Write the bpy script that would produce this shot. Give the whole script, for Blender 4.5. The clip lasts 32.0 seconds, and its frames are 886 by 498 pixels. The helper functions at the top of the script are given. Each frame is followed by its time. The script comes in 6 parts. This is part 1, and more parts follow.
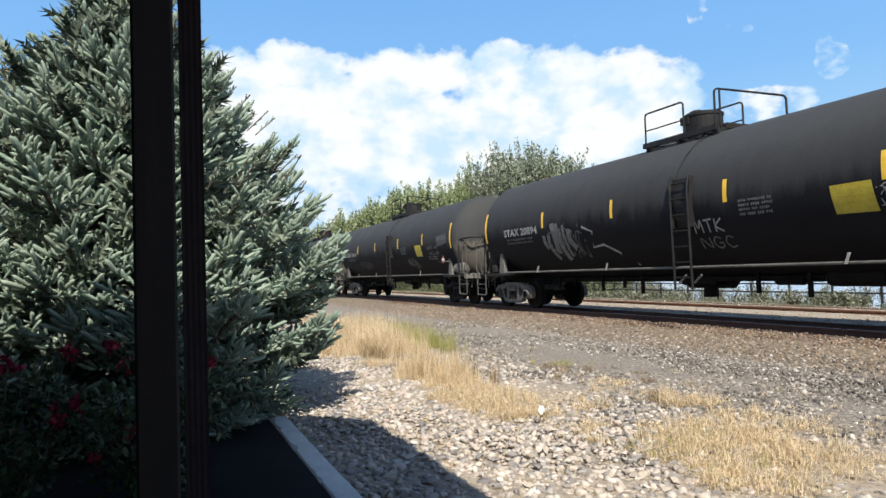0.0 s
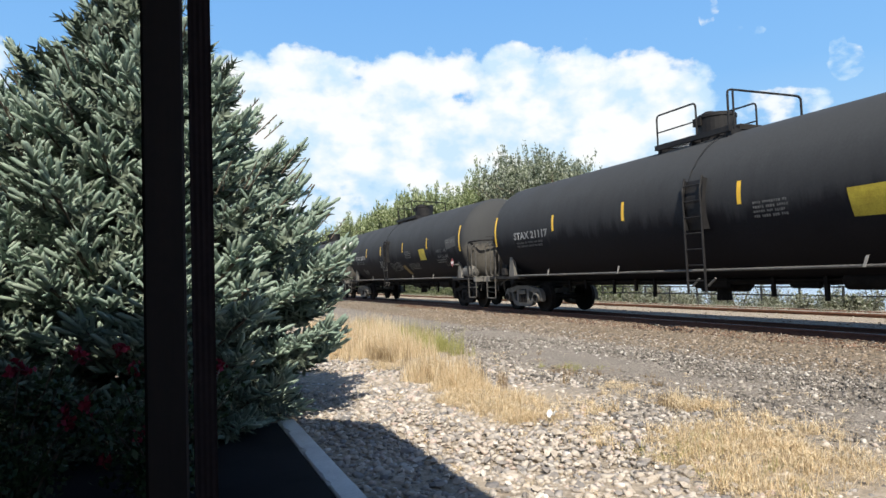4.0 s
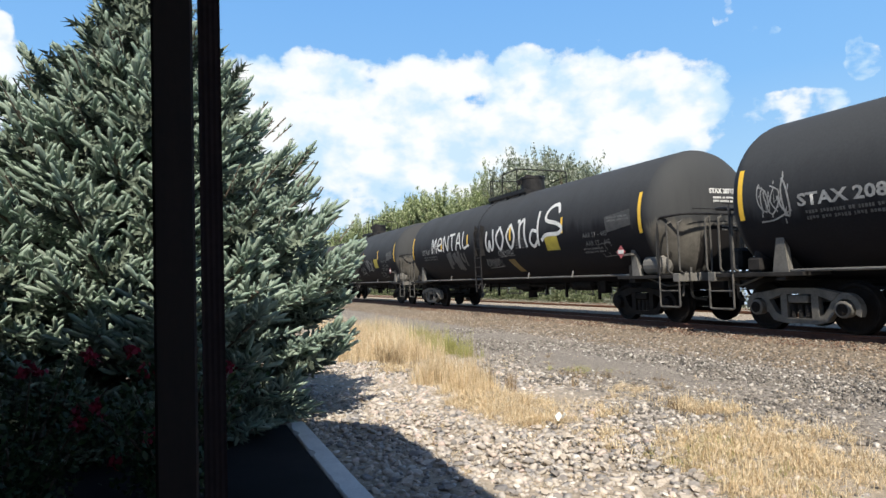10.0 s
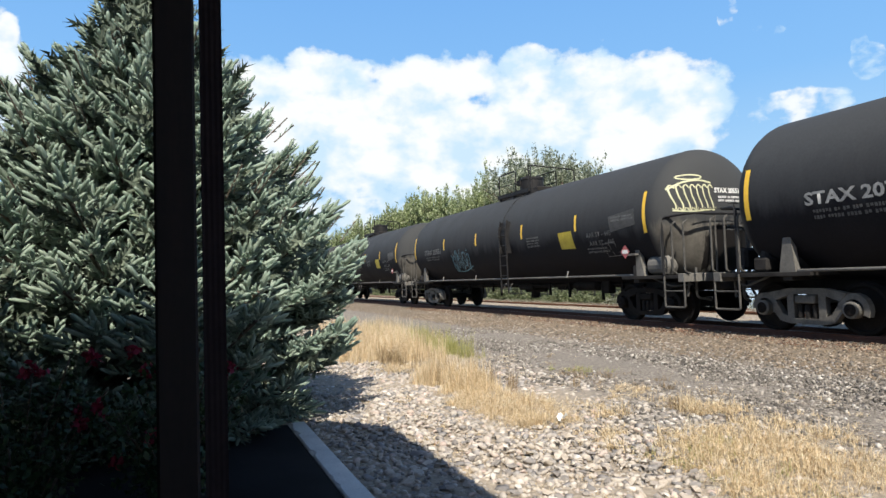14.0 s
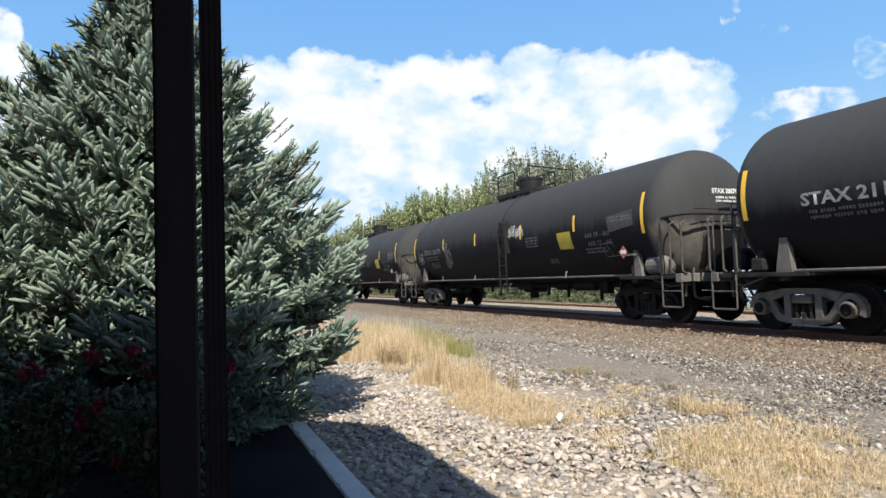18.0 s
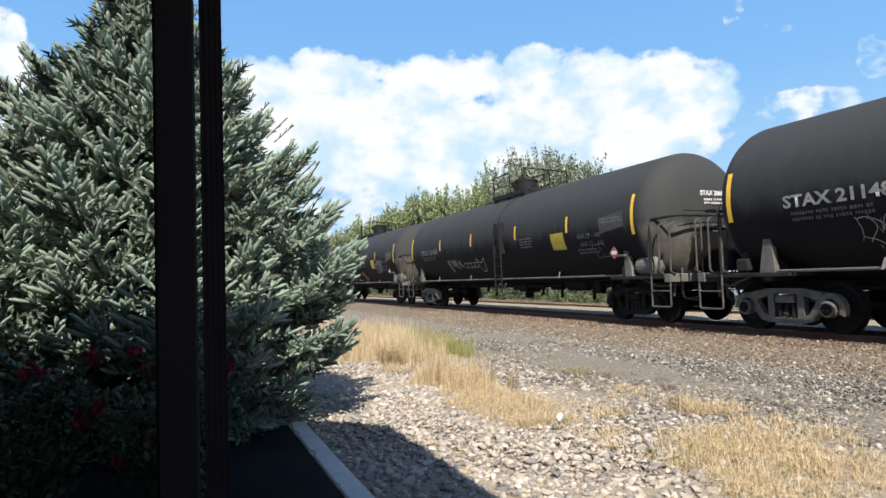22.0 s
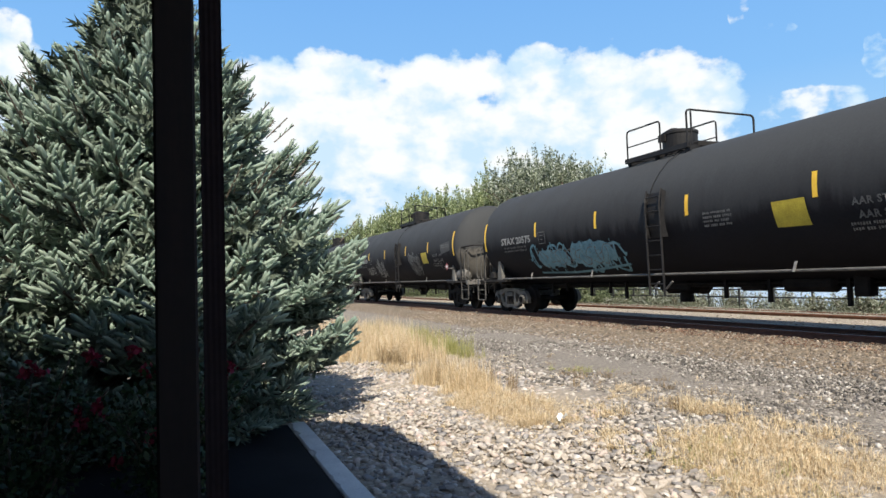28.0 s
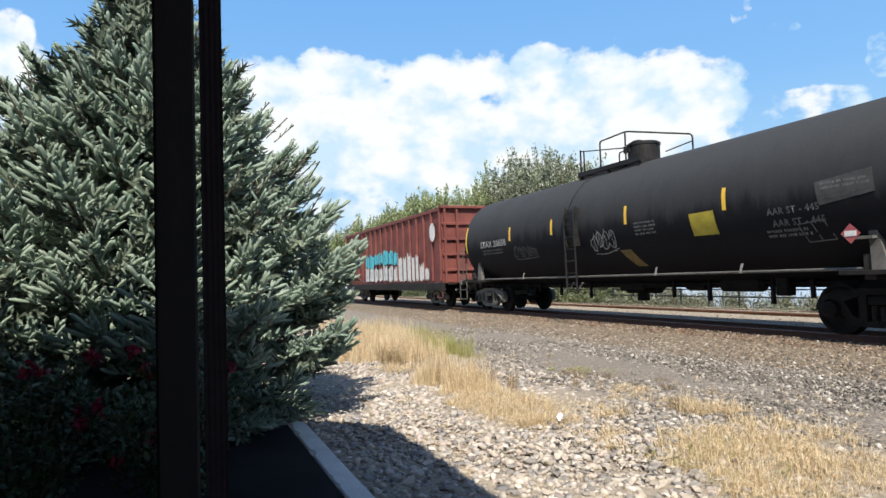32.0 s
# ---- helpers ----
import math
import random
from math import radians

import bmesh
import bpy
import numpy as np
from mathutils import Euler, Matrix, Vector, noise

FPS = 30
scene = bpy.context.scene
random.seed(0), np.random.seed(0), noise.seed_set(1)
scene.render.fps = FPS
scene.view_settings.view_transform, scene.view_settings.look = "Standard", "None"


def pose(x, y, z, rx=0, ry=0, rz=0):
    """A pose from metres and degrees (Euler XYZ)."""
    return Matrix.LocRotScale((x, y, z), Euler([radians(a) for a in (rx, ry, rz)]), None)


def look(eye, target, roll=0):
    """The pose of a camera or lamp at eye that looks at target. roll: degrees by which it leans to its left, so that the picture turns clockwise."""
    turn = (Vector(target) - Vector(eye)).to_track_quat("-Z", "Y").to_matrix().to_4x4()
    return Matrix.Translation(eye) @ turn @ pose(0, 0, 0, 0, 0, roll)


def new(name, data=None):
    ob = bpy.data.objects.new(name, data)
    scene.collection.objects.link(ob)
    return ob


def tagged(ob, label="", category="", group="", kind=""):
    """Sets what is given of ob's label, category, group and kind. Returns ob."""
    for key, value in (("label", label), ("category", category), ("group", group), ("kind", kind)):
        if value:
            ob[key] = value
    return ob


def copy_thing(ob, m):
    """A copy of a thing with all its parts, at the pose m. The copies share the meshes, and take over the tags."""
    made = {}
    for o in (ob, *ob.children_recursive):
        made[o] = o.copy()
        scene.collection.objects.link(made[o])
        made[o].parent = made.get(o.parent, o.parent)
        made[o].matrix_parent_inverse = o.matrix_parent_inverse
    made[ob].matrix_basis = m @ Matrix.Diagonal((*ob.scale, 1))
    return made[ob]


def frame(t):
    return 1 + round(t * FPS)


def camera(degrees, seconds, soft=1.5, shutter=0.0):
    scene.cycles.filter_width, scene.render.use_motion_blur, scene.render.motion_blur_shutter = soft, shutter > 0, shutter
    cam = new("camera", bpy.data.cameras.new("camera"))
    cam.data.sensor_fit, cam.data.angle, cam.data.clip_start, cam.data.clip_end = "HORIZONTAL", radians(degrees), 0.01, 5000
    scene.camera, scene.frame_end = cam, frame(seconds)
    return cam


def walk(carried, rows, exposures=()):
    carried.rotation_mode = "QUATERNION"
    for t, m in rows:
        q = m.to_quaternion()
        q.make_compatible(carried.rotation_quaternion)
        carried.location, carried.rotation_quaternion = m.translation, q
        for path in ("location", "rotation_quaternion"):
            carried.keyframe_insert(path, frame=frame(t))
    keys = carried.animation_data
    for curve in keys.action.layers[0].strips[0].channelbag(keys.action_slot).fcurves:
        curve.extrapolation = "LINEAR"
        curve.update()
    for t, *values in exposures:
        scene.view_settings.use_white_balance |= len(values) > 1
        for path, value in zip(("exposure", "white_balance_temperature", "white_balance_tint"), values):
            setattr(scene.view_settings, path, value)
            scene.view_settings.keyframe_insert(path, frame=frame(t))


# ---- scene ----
# camera: hand-held under the canopy, settles within the first ten seconds
cam = camera(69.5, 32.0, soft=1.5)
EYE = (0.0, 0.0, 1.212)
YAW, PITCH, ROLL = 22.39, 2.73, -1.91
DRIFT = [(0, -1.56, -0.57), (0.5, -1.29, -0.59), (1.0, -1.06, -0.56), (1.5, -0.86, -0.49), (2.0, -0.95, -0.45),
         (2.5, -1.0, -0.40), (3.0, -1.0, -0.36), (3.5, -0.95, -0.31), (5.5, -0.60, -0.15), (6.0, -0.55, -0.13),
         (6.5, -0.42, -0.08), (7.5, -0.33, -0.05), (8.5, -0.23, -0.05), (9.5, -0.15, -0.03), (10.5, -0.08, -0.02),
         (12.0, -0.05, 0.0), (14.0, 0.0, 0.0), (20.0, 0.0, 0.0), (32.0, 0.0, 0.0)]


def aim(dyaw, dpitch):
    th, p = radians(YAW - dyaw), radians(PITCH + dpitch)
    d = Vector((-math.cos(th) * math.cos(p), math.sin(th) * math.cos(p), math.sin(p)))
    return look(EYE, Vector(EYE) + d, ROLL)


walk(cam, [(t, aim(a, b)) for t, a, b in DRIFT])

# ---- light: high summer sun behind the camera, broken cloud ----
SUN_TO = Vector((0.85, -0.30, 1.0)).normalized()
scene.view_settings.exposure = 0.55
sun = new("sun", bpy.data.lights.new("sun", "SUN"))
sun.data.energy, sun.data.angle, sun.data.color = 4.8, radians(0.55), (1.0, 0.925, 0.80)
sun.matrix_basis = look((0, 0, 40), Vector((0, 0, 40)) - SUN_TO)
world = bpy.data.worlds.new("sky")
scene.world = world
world.use_nodes = True
wn = world.node_tree.nodes
sky = wn.new("ShaderNodeTexSky")
sky.sky_type, sky.sun_disc = "NISHITA", False
sky.sun_elevation = math.asin(SUN_TO.z)
sky.sun_rotation = math.atan2(SUN_TO.x, SUN_TO.y)
sky.air_density, sky.dust_density, sky.ozone_density = 1.0, 0.6, 2.0
wn["Background"].inputs["Strength"].default_value = 0.075
world.node_tree.links.new(sky.outputs["Color"], wn["Background"].inputs["Color"])


# ---- materials ----
class Nodes:
    """A small writer of node materials."""

    def __init__(self, name):
        self.mat = bpy.data.materials.new(name)
        self.mat.use_nodes = True
        self.tree = self.mat.node_tree
        self.bsdf = self.tree.nodes["Principled BSDF"]
        self.coords = self.tree.nodes.new("ShaderNodeTexCoord")

    def add(self, kind, **values):
        node = self.tree.nodes.new(kind)
        for key, value in values.items():
            setattr(node, key, value)
        return node

    def link(self, a, b):
        self.tree.links.new(a, b)

    def noise(self, scale, detail=6, rough=0.6, coord="Object", stretch=None):
        n = self.add("ShaderNodeTexNoise")
        n.inputs["Scale"].default_value, n.inputs["Detail"].default_value = scale, detail
        n.inputs["Roughness"].default_value = rough
        src = self.coords.outputs[coord]
        if stretch:
            m = self.add("ShaderNodeMapping")
            m.inputs["Scale"].default_value = stretch
            self.link(src, m.inputs["Vector"])
            src = m.outputs["Vector"]
        self.link(src, n.inputs["Vector"])
        return n.outputs["Fac"]

    def ramp(self, fac, stops):
        r = self.add("ShaderNodeValToRGB")
        els = r.color_ramp.elements
        while len(els) < len(stops):
            els.new(0.5)
        for e, (pos, col) in zip(els, stops):
            e.position = pos
            e.color = (*col, 1) if len(col) == 3 else col
        self.link(fac, r.inputs["Fac"])
        return r.outputs["Color"]

    def mix(self, fac, a, b, mode="MIX"):
        m = self.add("ShaderNodeMix", data_type="RGBA", blend_type=mode)
        for sock, v in ((m.inputs[0], fac), (m.inputs[6], a), (m.inputs[7], b)):
            if isinstance(v, (int, float)):
                sock.default_value = v
            elif isinstance(v, tuple):
                sock.default_value = (*v, 1)
            else:
                self.link(v, sock)
        return m.outputs[2]

    def math(self, op, a, b=0.0, clamp=False):
        m = self.add("ShaderNodeMath", operation=op, use_clamp=clamp)
        for sock, v in zip(m.inputs, (a, b)):
            if isinstance(v, (int, float)):
                sock.default_value = v
            else:
                self.link(v, sock)
        return m.outputs[0]

    def axis(self, coord="Object"):
        s = self.add("ShaderNodeSeparateXYZ")
        self.link(self.coords.outputs[coord], s.inputs[0])
        return s.outputs

    def bump(self, height, strength=0.4, distance=0.01):
        b = self.add("ShaderNodeBump")
        b.inputs["Strength"].default_value, b.inputs["Distance"].default_value = strength, distance
        self.link(height, b.inputs["Height"])
        self.link(b.outputs["Normal"], self.bsdf.inputs["Normal"])

    def done(self, color, rough=0.7, metal=0.0, spec=0.5):
        for key, v in (("Base Color", color), ("Roughness", rough), ("Metallic", metal), ("Specular IOR Level", spec)):
            if isinstance(v, (int, float)):
                self.bsdf.inputs[key].default_value = v
            elif isinstance(v, tuple):
                self.bsdf.inputs[key].default_value = (*v, 1)
            else:
                self.link(v, self.bsdf.inputs[key])
        return self.mat


def worn(name, a, b, scale=3.0, rough=0.6, metal=0.0, spec=0.5, fine=40.0, relief=0.2, stretch=None):
    """Two tones of one surface, mixed by coarse and fine noise."""
    n = Nodes(name)
    coarse, grain = n.noise(scale, stretch=stretch), n.noise(fine, 4)
    both = n.math("ADD", n.math("MULTIPLY", coarse, 0.65), n.math("MULTIPLY", grain, 0.35))
    col = n.ramp(both, [(0.35, a), (0.65, b)])
    if relief:
        n.bump(both, relief, 0.004)
    return n.done(col, rough, metal, spec)


def island(name, stops, rough=0.85, spec=0.3, translucent=0.0):
    """One tone for each loose piece of a joined mesh."""
    n = Nodes(name)
    g = n.add("ShaderNodeNewGeometry")
    col = n.ramp(g.outputs["Random Per Island"], stops)
    grain = n.noise(30, 4)
    col = n.mix(0.5, col, n.ramp(grain, [(0.3, (0.55, 0.55, 0.55)), (0.7, (1.25, 1.25, 1.25))]), "MULTIPLY")
    n.done(col, rough, 0, spec)
    if translucent:
        t = n.add("ShaderNodeBsdfTranslucent")
        n.link(col, t.inputs["Color"])
        m = n.add("ShaderNodeMixShader")
        m.inputs[0].default_value = translucent
        n.link(n.bsdf.outputs[0], m.inputs[1])
        n.link(t.outputs[0], m.inputs[2])
        n.link(m.outputs[0], n.tree.nodes["Material Output"].inputs["Surface"])
    return n.mat


def tank_paint():
    """Black paint, paler above for dust and painted-in sunlight, with mud on the ends and a black spill on the leading
    head.
    """
    n = Nodes("tank_paint")
    x, y, z = n.axis()
    info = n.add("ShaderNodeObjectInfo")
    coarse, streak = n.noise(0.8), n.noise(2.2, 6, 0.65, stretch=(1.6, 1.6, 0.25))
    fine, blotch = n.noise(22, 5), n.noise(1.7, 6, 0.7)
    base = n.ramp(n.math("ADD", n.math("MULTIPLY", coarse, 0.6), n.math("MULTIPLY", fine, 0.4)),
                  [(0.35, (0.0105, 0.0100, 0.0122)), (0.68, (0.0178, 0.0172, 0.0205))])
    # streaky pale dust, with the sunlit upper half lightened in the colour
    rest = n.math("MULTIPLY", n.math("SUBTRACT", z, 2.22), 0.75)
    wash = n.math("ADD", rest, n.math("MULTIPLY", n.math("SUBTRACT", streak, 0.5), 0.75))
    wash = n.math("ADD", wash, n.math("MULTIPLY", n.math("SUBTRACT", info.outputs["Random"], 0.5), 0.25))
    lit_dust = n.ramp(wash, [(0.0, (0.04,) * 3), (0.25, (0.60,) * 3), (0.9, (1.0,) * 3)])
    col = n.mix(lit_dust, base, n.mix(fine, (0.0415, 0.0440, 0.0475), (0.062, 0.0655, 0.0700)))
    # road dust thrown up on the ends, thick below the handrail
    ends = n.math("MULTIPLY", n.math("SUBTRACT", n.math("ABSOLUTE", x), 7.98), 4.0, True)
    high = n.math("MULTIPLY", ends, n.ramp(streak, [(0.30, (0.5,) * 3), (0.62, (1.0,) * 3)]))
    col = n.mix(high, col, (0.0535, 0.0555, 0.0575))
    edge = n.math("ADD", n.math("SUBTRACT", 2.40, z), n.math("MULTIPLY", n.math("SUBTRACT", streak, 0.5), 0.8))
    low = n.math("MULTIPLY", ends, n.math("MULTIPLY", edge, 6.0, True))
    col = n.mix(low, col, n.ramp(blotch, [(0.35, (0.080, 0.075, 0.067)), (0.65, (0.150, 0.140, 0.124))]))
    # ragged black spill low on the leading head
    a = n.math("POWER", n.math("DIVIDE", n.math("SUBTRACT", y, 0.18), 0.72), 4.0)
    b = n.math("POWER", n.math("DIVIDE", n.math("SUBTRACT", z, 1.70), 0.60), 4.0)
    spill = n.math("ADD", n.math("SUBTRACT", 1.0, n.math("ADD", a, b)), n.math("MULTIPLY", n.math("SUBTRACT", n.noise(3.2, 5, 0.6, stretch=(1.0, 1.6, 0.5)), 0.5), 3.4))
    lead = n.math("MULTIPLY", n.math("SUBTRACT", x, 8.0), 4.0, True)
    col = n.mix(n.math("MULTIPLY", lead, n.math("MULTIPLY", spill, 3.0, True)), col, (0.013, 0.012, 0.012))
    n.bump(fine, 0.08, 0.004)
    return n.done(col, n.ramp(coarse, [(0.3, (0.58,) * 3), (0.7, (0.74,) * 3)]), 0.0, 0.06)


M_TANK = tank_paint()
M_STEEL = worn("dusty_black_steel", (0.013, 0.012, 0.012), (0.038, 0.035, 0.033), 3.0, 0.75, spec=0.15)
M_GREY = worn("dusty_grey_steel", (0.080, 0.076, 0.069), (0.185, 0.176, 0.160), 2.5, 0.75)
M_GRAB = worn("dusty_grab_iron", (0.045, 0.043, 0.040), (0.115, 0.110, 0.101), 4.0, 0.75, spec=0.3)
M_GREYLIGHT = worn("pale_bracket_steel", (0.22, 0.21, 0.195), (0.40, 0.385, 0.36), 5.0, 0.7)
M_RAILPIPE = worn("black_pipe_paint", (0.010, 0.010, 0.012), (0.028, 0.027, 0.027), 4.0, 0.6, spec=0.2)
M_SIDEPIPE = worn("scuffed_side_pipe", (0.07, 0.066, 0.062), (0.15, 0.143, 0.135), 3.0, 0.6)
M_TRUCK = worn("truck_casting", (0.058, 0.055, 0.049), (0.155, 0.146, 0.131), 4.0, 0.8)
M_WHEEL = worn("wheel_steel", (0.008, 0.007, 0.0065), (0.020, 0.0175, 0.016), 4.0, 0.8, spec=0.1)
M_YELLOW = worn("yellow_reflector", (0.72, 0.42, 0.02), (0.86, 0.55, 0.05), 6.0, 0.45, relief=0)
M_PLACARD = worn("yellow_label", (0.34, 0.26, 0.02), (0.52, 0.42, 0.04), 5.0, 0.6, relief=0)
M_OLDPANEL = worn("browned_label", (0.10, 0.068, 0.022), (0.21, 0.145, 0.04), 5.0, 0.7, relief=0)
M_WHITE = worn("white_lettering", (0.50, 0.50, 0.48), (0.78, 0.78, 0.76), 7.0, 0.6, relief=0)
M_FADED = worn("faded_lettering", (0.06, 0.06, 0.06), (0.19, 0.19, 0.185), 9.0, 0.7, relief=0)
M_WORN = worn("worn_white_lettering", (0.17, 0.17, 0.167), (0.40, 0.40, 0.39), 8.0, 0.7, relief=0)
M_MARK = [M_WORN, M_WORN, M_FADED]
M_DIM = worn("dim_small_print", (0.045, 0.045, 0.046), (0.12, 0.12, 0.118), 7.0, 0.7, relief=0)
M_FAINT = worn("ghosted_paint", (0.035, 0.034, 0.034), (0.085, 0.083, 0.082), 6.0, 0.7, relief=0)
M_CREAM = worn("cream_spray", (0.42, 0.42, 0.26), (0.64, 0.63, 0.42), 6.0, 0.6, relief=0)
M_PANEL = worn("grey_data_panel", (0.028, 0.028, 0.028), (0.082, 0.081, 0.079), 4.0, 0.7, relief=0)
M_RED = worn("red_sign", (0.26, 0.05, 0.06), (0.42, 0.10, 0.10), 6.0, 0.5, relief=0)
M_OXIDE = worn("oxide_red_paint", (0.105, 0.028, 0.024), (0.205, 0.058, 0.047), 1.2, 0.7)
M_CYAN = worn("cyan_spray", (0.05, 0.42, 0.52), (0.10, 0.60, 0.70), 3.0, 0.6, relief=0)
M_BLUE = worn("dull_blue_spray", (0.06, 0.16, 0.22), (0.18, 0.34, 0.40), 5.0, 0.7, relief=0)
M_GREEN = worn("green_spray", (0.08, 0.40, 0.07), (0.14, 0.62, 0.12), 3.0, 0.6, relief=0)
M_RAIL = worn("rusty_rail", (0.060, 0.026, 0.018), (0.130, 0.058, 0.040), 6.0, 0.85)
M_RUST = worn("orange_rusted_rail", (0.12, 0.055, 0.034), (0.24, 0.115, 0.07), 6.0, 0.9)
M_RAILTOP = worn("polished_railhead", (0.07, 0.065, 0.065), (0.15, 0.14, 0.14), 3.0, 0.5, 0.6)
M_TIE = worn("creosoted_tie", (0.022, 0.017, 0.014), (0.070, 0.054, 0.042), 5.0, 0.9)
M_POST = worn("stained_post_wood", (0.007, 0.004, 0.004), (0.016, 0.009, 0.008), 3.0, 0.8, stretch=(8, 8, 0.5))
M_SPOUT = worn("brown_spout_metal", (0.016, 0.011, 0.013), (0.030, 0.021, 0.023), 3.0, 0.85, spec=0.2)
M_ROOF = worn("canopy_timber", (0.020, 0.015, 0.012), (0.040, 0.030, 0.024), 2.0, 0.8)
M_WALL = worn("blocker_wall_paint", (0.045, 0.038, 0.032), (0.080, 0.07, 0.06), 1.5, 0.85)
M_KERB = worn("concrete_kerb", (0.50, 0.50, 0.49), (0.74, 0.735, 0.715), 3.0, 0.85, fine=60)
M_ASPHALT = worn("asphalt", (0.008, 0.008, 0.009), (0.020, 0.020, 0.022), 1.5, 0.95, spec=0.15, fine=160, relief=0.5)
M_FENCE = worn("dark_fence_paint", (0.012, 0.013, 0.014), (0.035, 0.036, 0.036), 4.0, 0.6)
M_BARK = worn("bark", (0.05, 0.038, 0.028), (0.16, 0.125, 0.095), 5.0, 0.9, stretch=(4, 4, 0.7), relief=0.8)
def needle_material():
    n = Nodes("blue_spruce_needles")
    g = n.add("ShaderNodeNewGeometry")
    both = n.math("ADD", n.math("MULTIPLY", n.noise(7.0, 3), 0.55), n.math("MULTIPLY", n.noise(1.1, 3), 0.25))
    both = n.math("ADD", both, n.math("MULTIPLY", g.outputs["Random Per Island"], 0.20))
    col = n.ramp(both, [(0.34, (0.265, 0.36, 0.30)), (0.52, (0.40, 0.495, 0.41)), (0.70, (0.495, 0.575, 0.485))])
    n.done(col, 0.7, 0, 0.2)
    t = n.add("ShaderNodeBsdfTranslucent")
    n.link(col, t.inputs["Color"])
    m = n.add("ShaderNodeMixShader")
    m.inputs[0].default_value = 0.4
    n.link(n.bsdf.outputs[0], m.inputs[1])
    n.link(t.outputs[0], m.inputs[2])
    n.link(m.outputs[0], n.tree.nodes["Material Output"].inputs["Surface"])
    return n.mat


M_NEEDLE = needle_material()
# darker copy of the needle green: crown shade put into the colour
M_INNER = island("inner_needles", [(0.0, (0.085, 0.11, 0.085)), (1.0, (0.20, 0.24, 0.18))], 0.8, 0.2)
M_LEAF = island("grey_green_leaves", [(0.0, (0.045, 0.062, 0.035)), (0.45, (0.18, 0.215, 0.135)), (0.8, (0.38, 0.42, 0.32)), (1.0, (0.62, 0.65, 0.57))], 0.6, 0.35, 0.3)
M_LEAFGREEN = island("yellow_green_leaves", [(0.0, (0.075, 0.105, 0.04)), (0.45, (0.235, 0.29, 0.13)), (0.8, (0.40, 0.46, 0.25)), (1.0, (0.60, 0.64, 0.45))], 0.6, 0.35, 0.3)
M_SHRUB = island("shrub_leaves", [(0.0, (0.065, 0.078, 0.042)), (0.5, (0.17, 0.185, 0.11)), (1.0, (0.50, 0.52, 0.44))], 0.6, 0.35, 0.3)
M_HEDGE = island("dark_hedge_leaves", [(0.0, (0.035, 0.050, 0.022)), (0.5, (0.11, 0.135, 0.062)), (0.9, (0.25, 0.28, 0.16)), (1.0, (0.42, 0.45, 0.33))], 0.6, 0.3, 0.25)
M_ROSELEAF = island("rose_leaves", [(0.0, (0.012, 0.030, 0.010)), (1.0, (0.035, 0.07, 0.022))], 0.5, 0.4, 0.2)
M_BLOOM = island("red_petals", [(0.0, (0.16, 0.010, 0.024)), (1.0, (0.30, 0.022, 0.055))], 0.6, 0.3, 0.2)
M_STRAW = island("dry_grass", [(0.0, (0.24, 0.165, 0.085)), (0.25, (0.60, 0.455, 0.265)), (0.65, (0.82, 0.67, 0.455)), (1.0, (0.92, 0.83, 0.64))], 0.8, 0.2, 0.3)
M_BROWNGRASS = island("brown_dead_stalks", [(0.0, (0.13, 0.09, 0.055)), (0.6, (0.30, 0.215, 0.125)), (1.0, (0.48, 0.37, 0.22))], 0.8, 0.2, 0.2)
M_GRASSGREEN = island("half_green_grass", [(0.0, (0.24, 0.25, 0.07)), (1.0, (0.50, 0.48, 0.20))], 0.8, 0.2, 0.3)
M_STONE = island("pale_stones", [(0.0, (0.20, 0.19, 0.185)), (0.2, (0.33, 0.31, 0.295)), (0.5, (0.45, 0.40, 0.345)), (0.8, (0.53, 0.48, 0.425)), (0.93, (0.50, 0.40, 0.35)), (1.0, (0.70, 0.67, 0.63))], 0.85, 0.3)
M_TANBALLAST = island("pale_ballast_stones", [(0.0, (0.16, 0.13, 0.105)), (0.4, (0.30, 0.255, 0.205)), (0.75, (0.42, 0.365, 0.30)), (1.0, (0.56, 0.51, 0.44))], 0.9, 0.25)
M_RUSTBALLAST = island("rust_stained_ballast", [(0.0, (0.075, 0.045, 0.032)), (0.5, (0.165, 0.098, 0.066)), (1.0, (0.29, 0.19, 0.135))], 0.9, 0.25)
M_BALLAST = island("ballast_stones", [(0.0, (0.10, 0.085, 0.075)), (0.4, (0.21, 0.162, 0.118)), (0.75, (0.31, 0.25, 0.185)), (1.0, (0.46, 0.40, 0.34))], 0.9, 0.25)


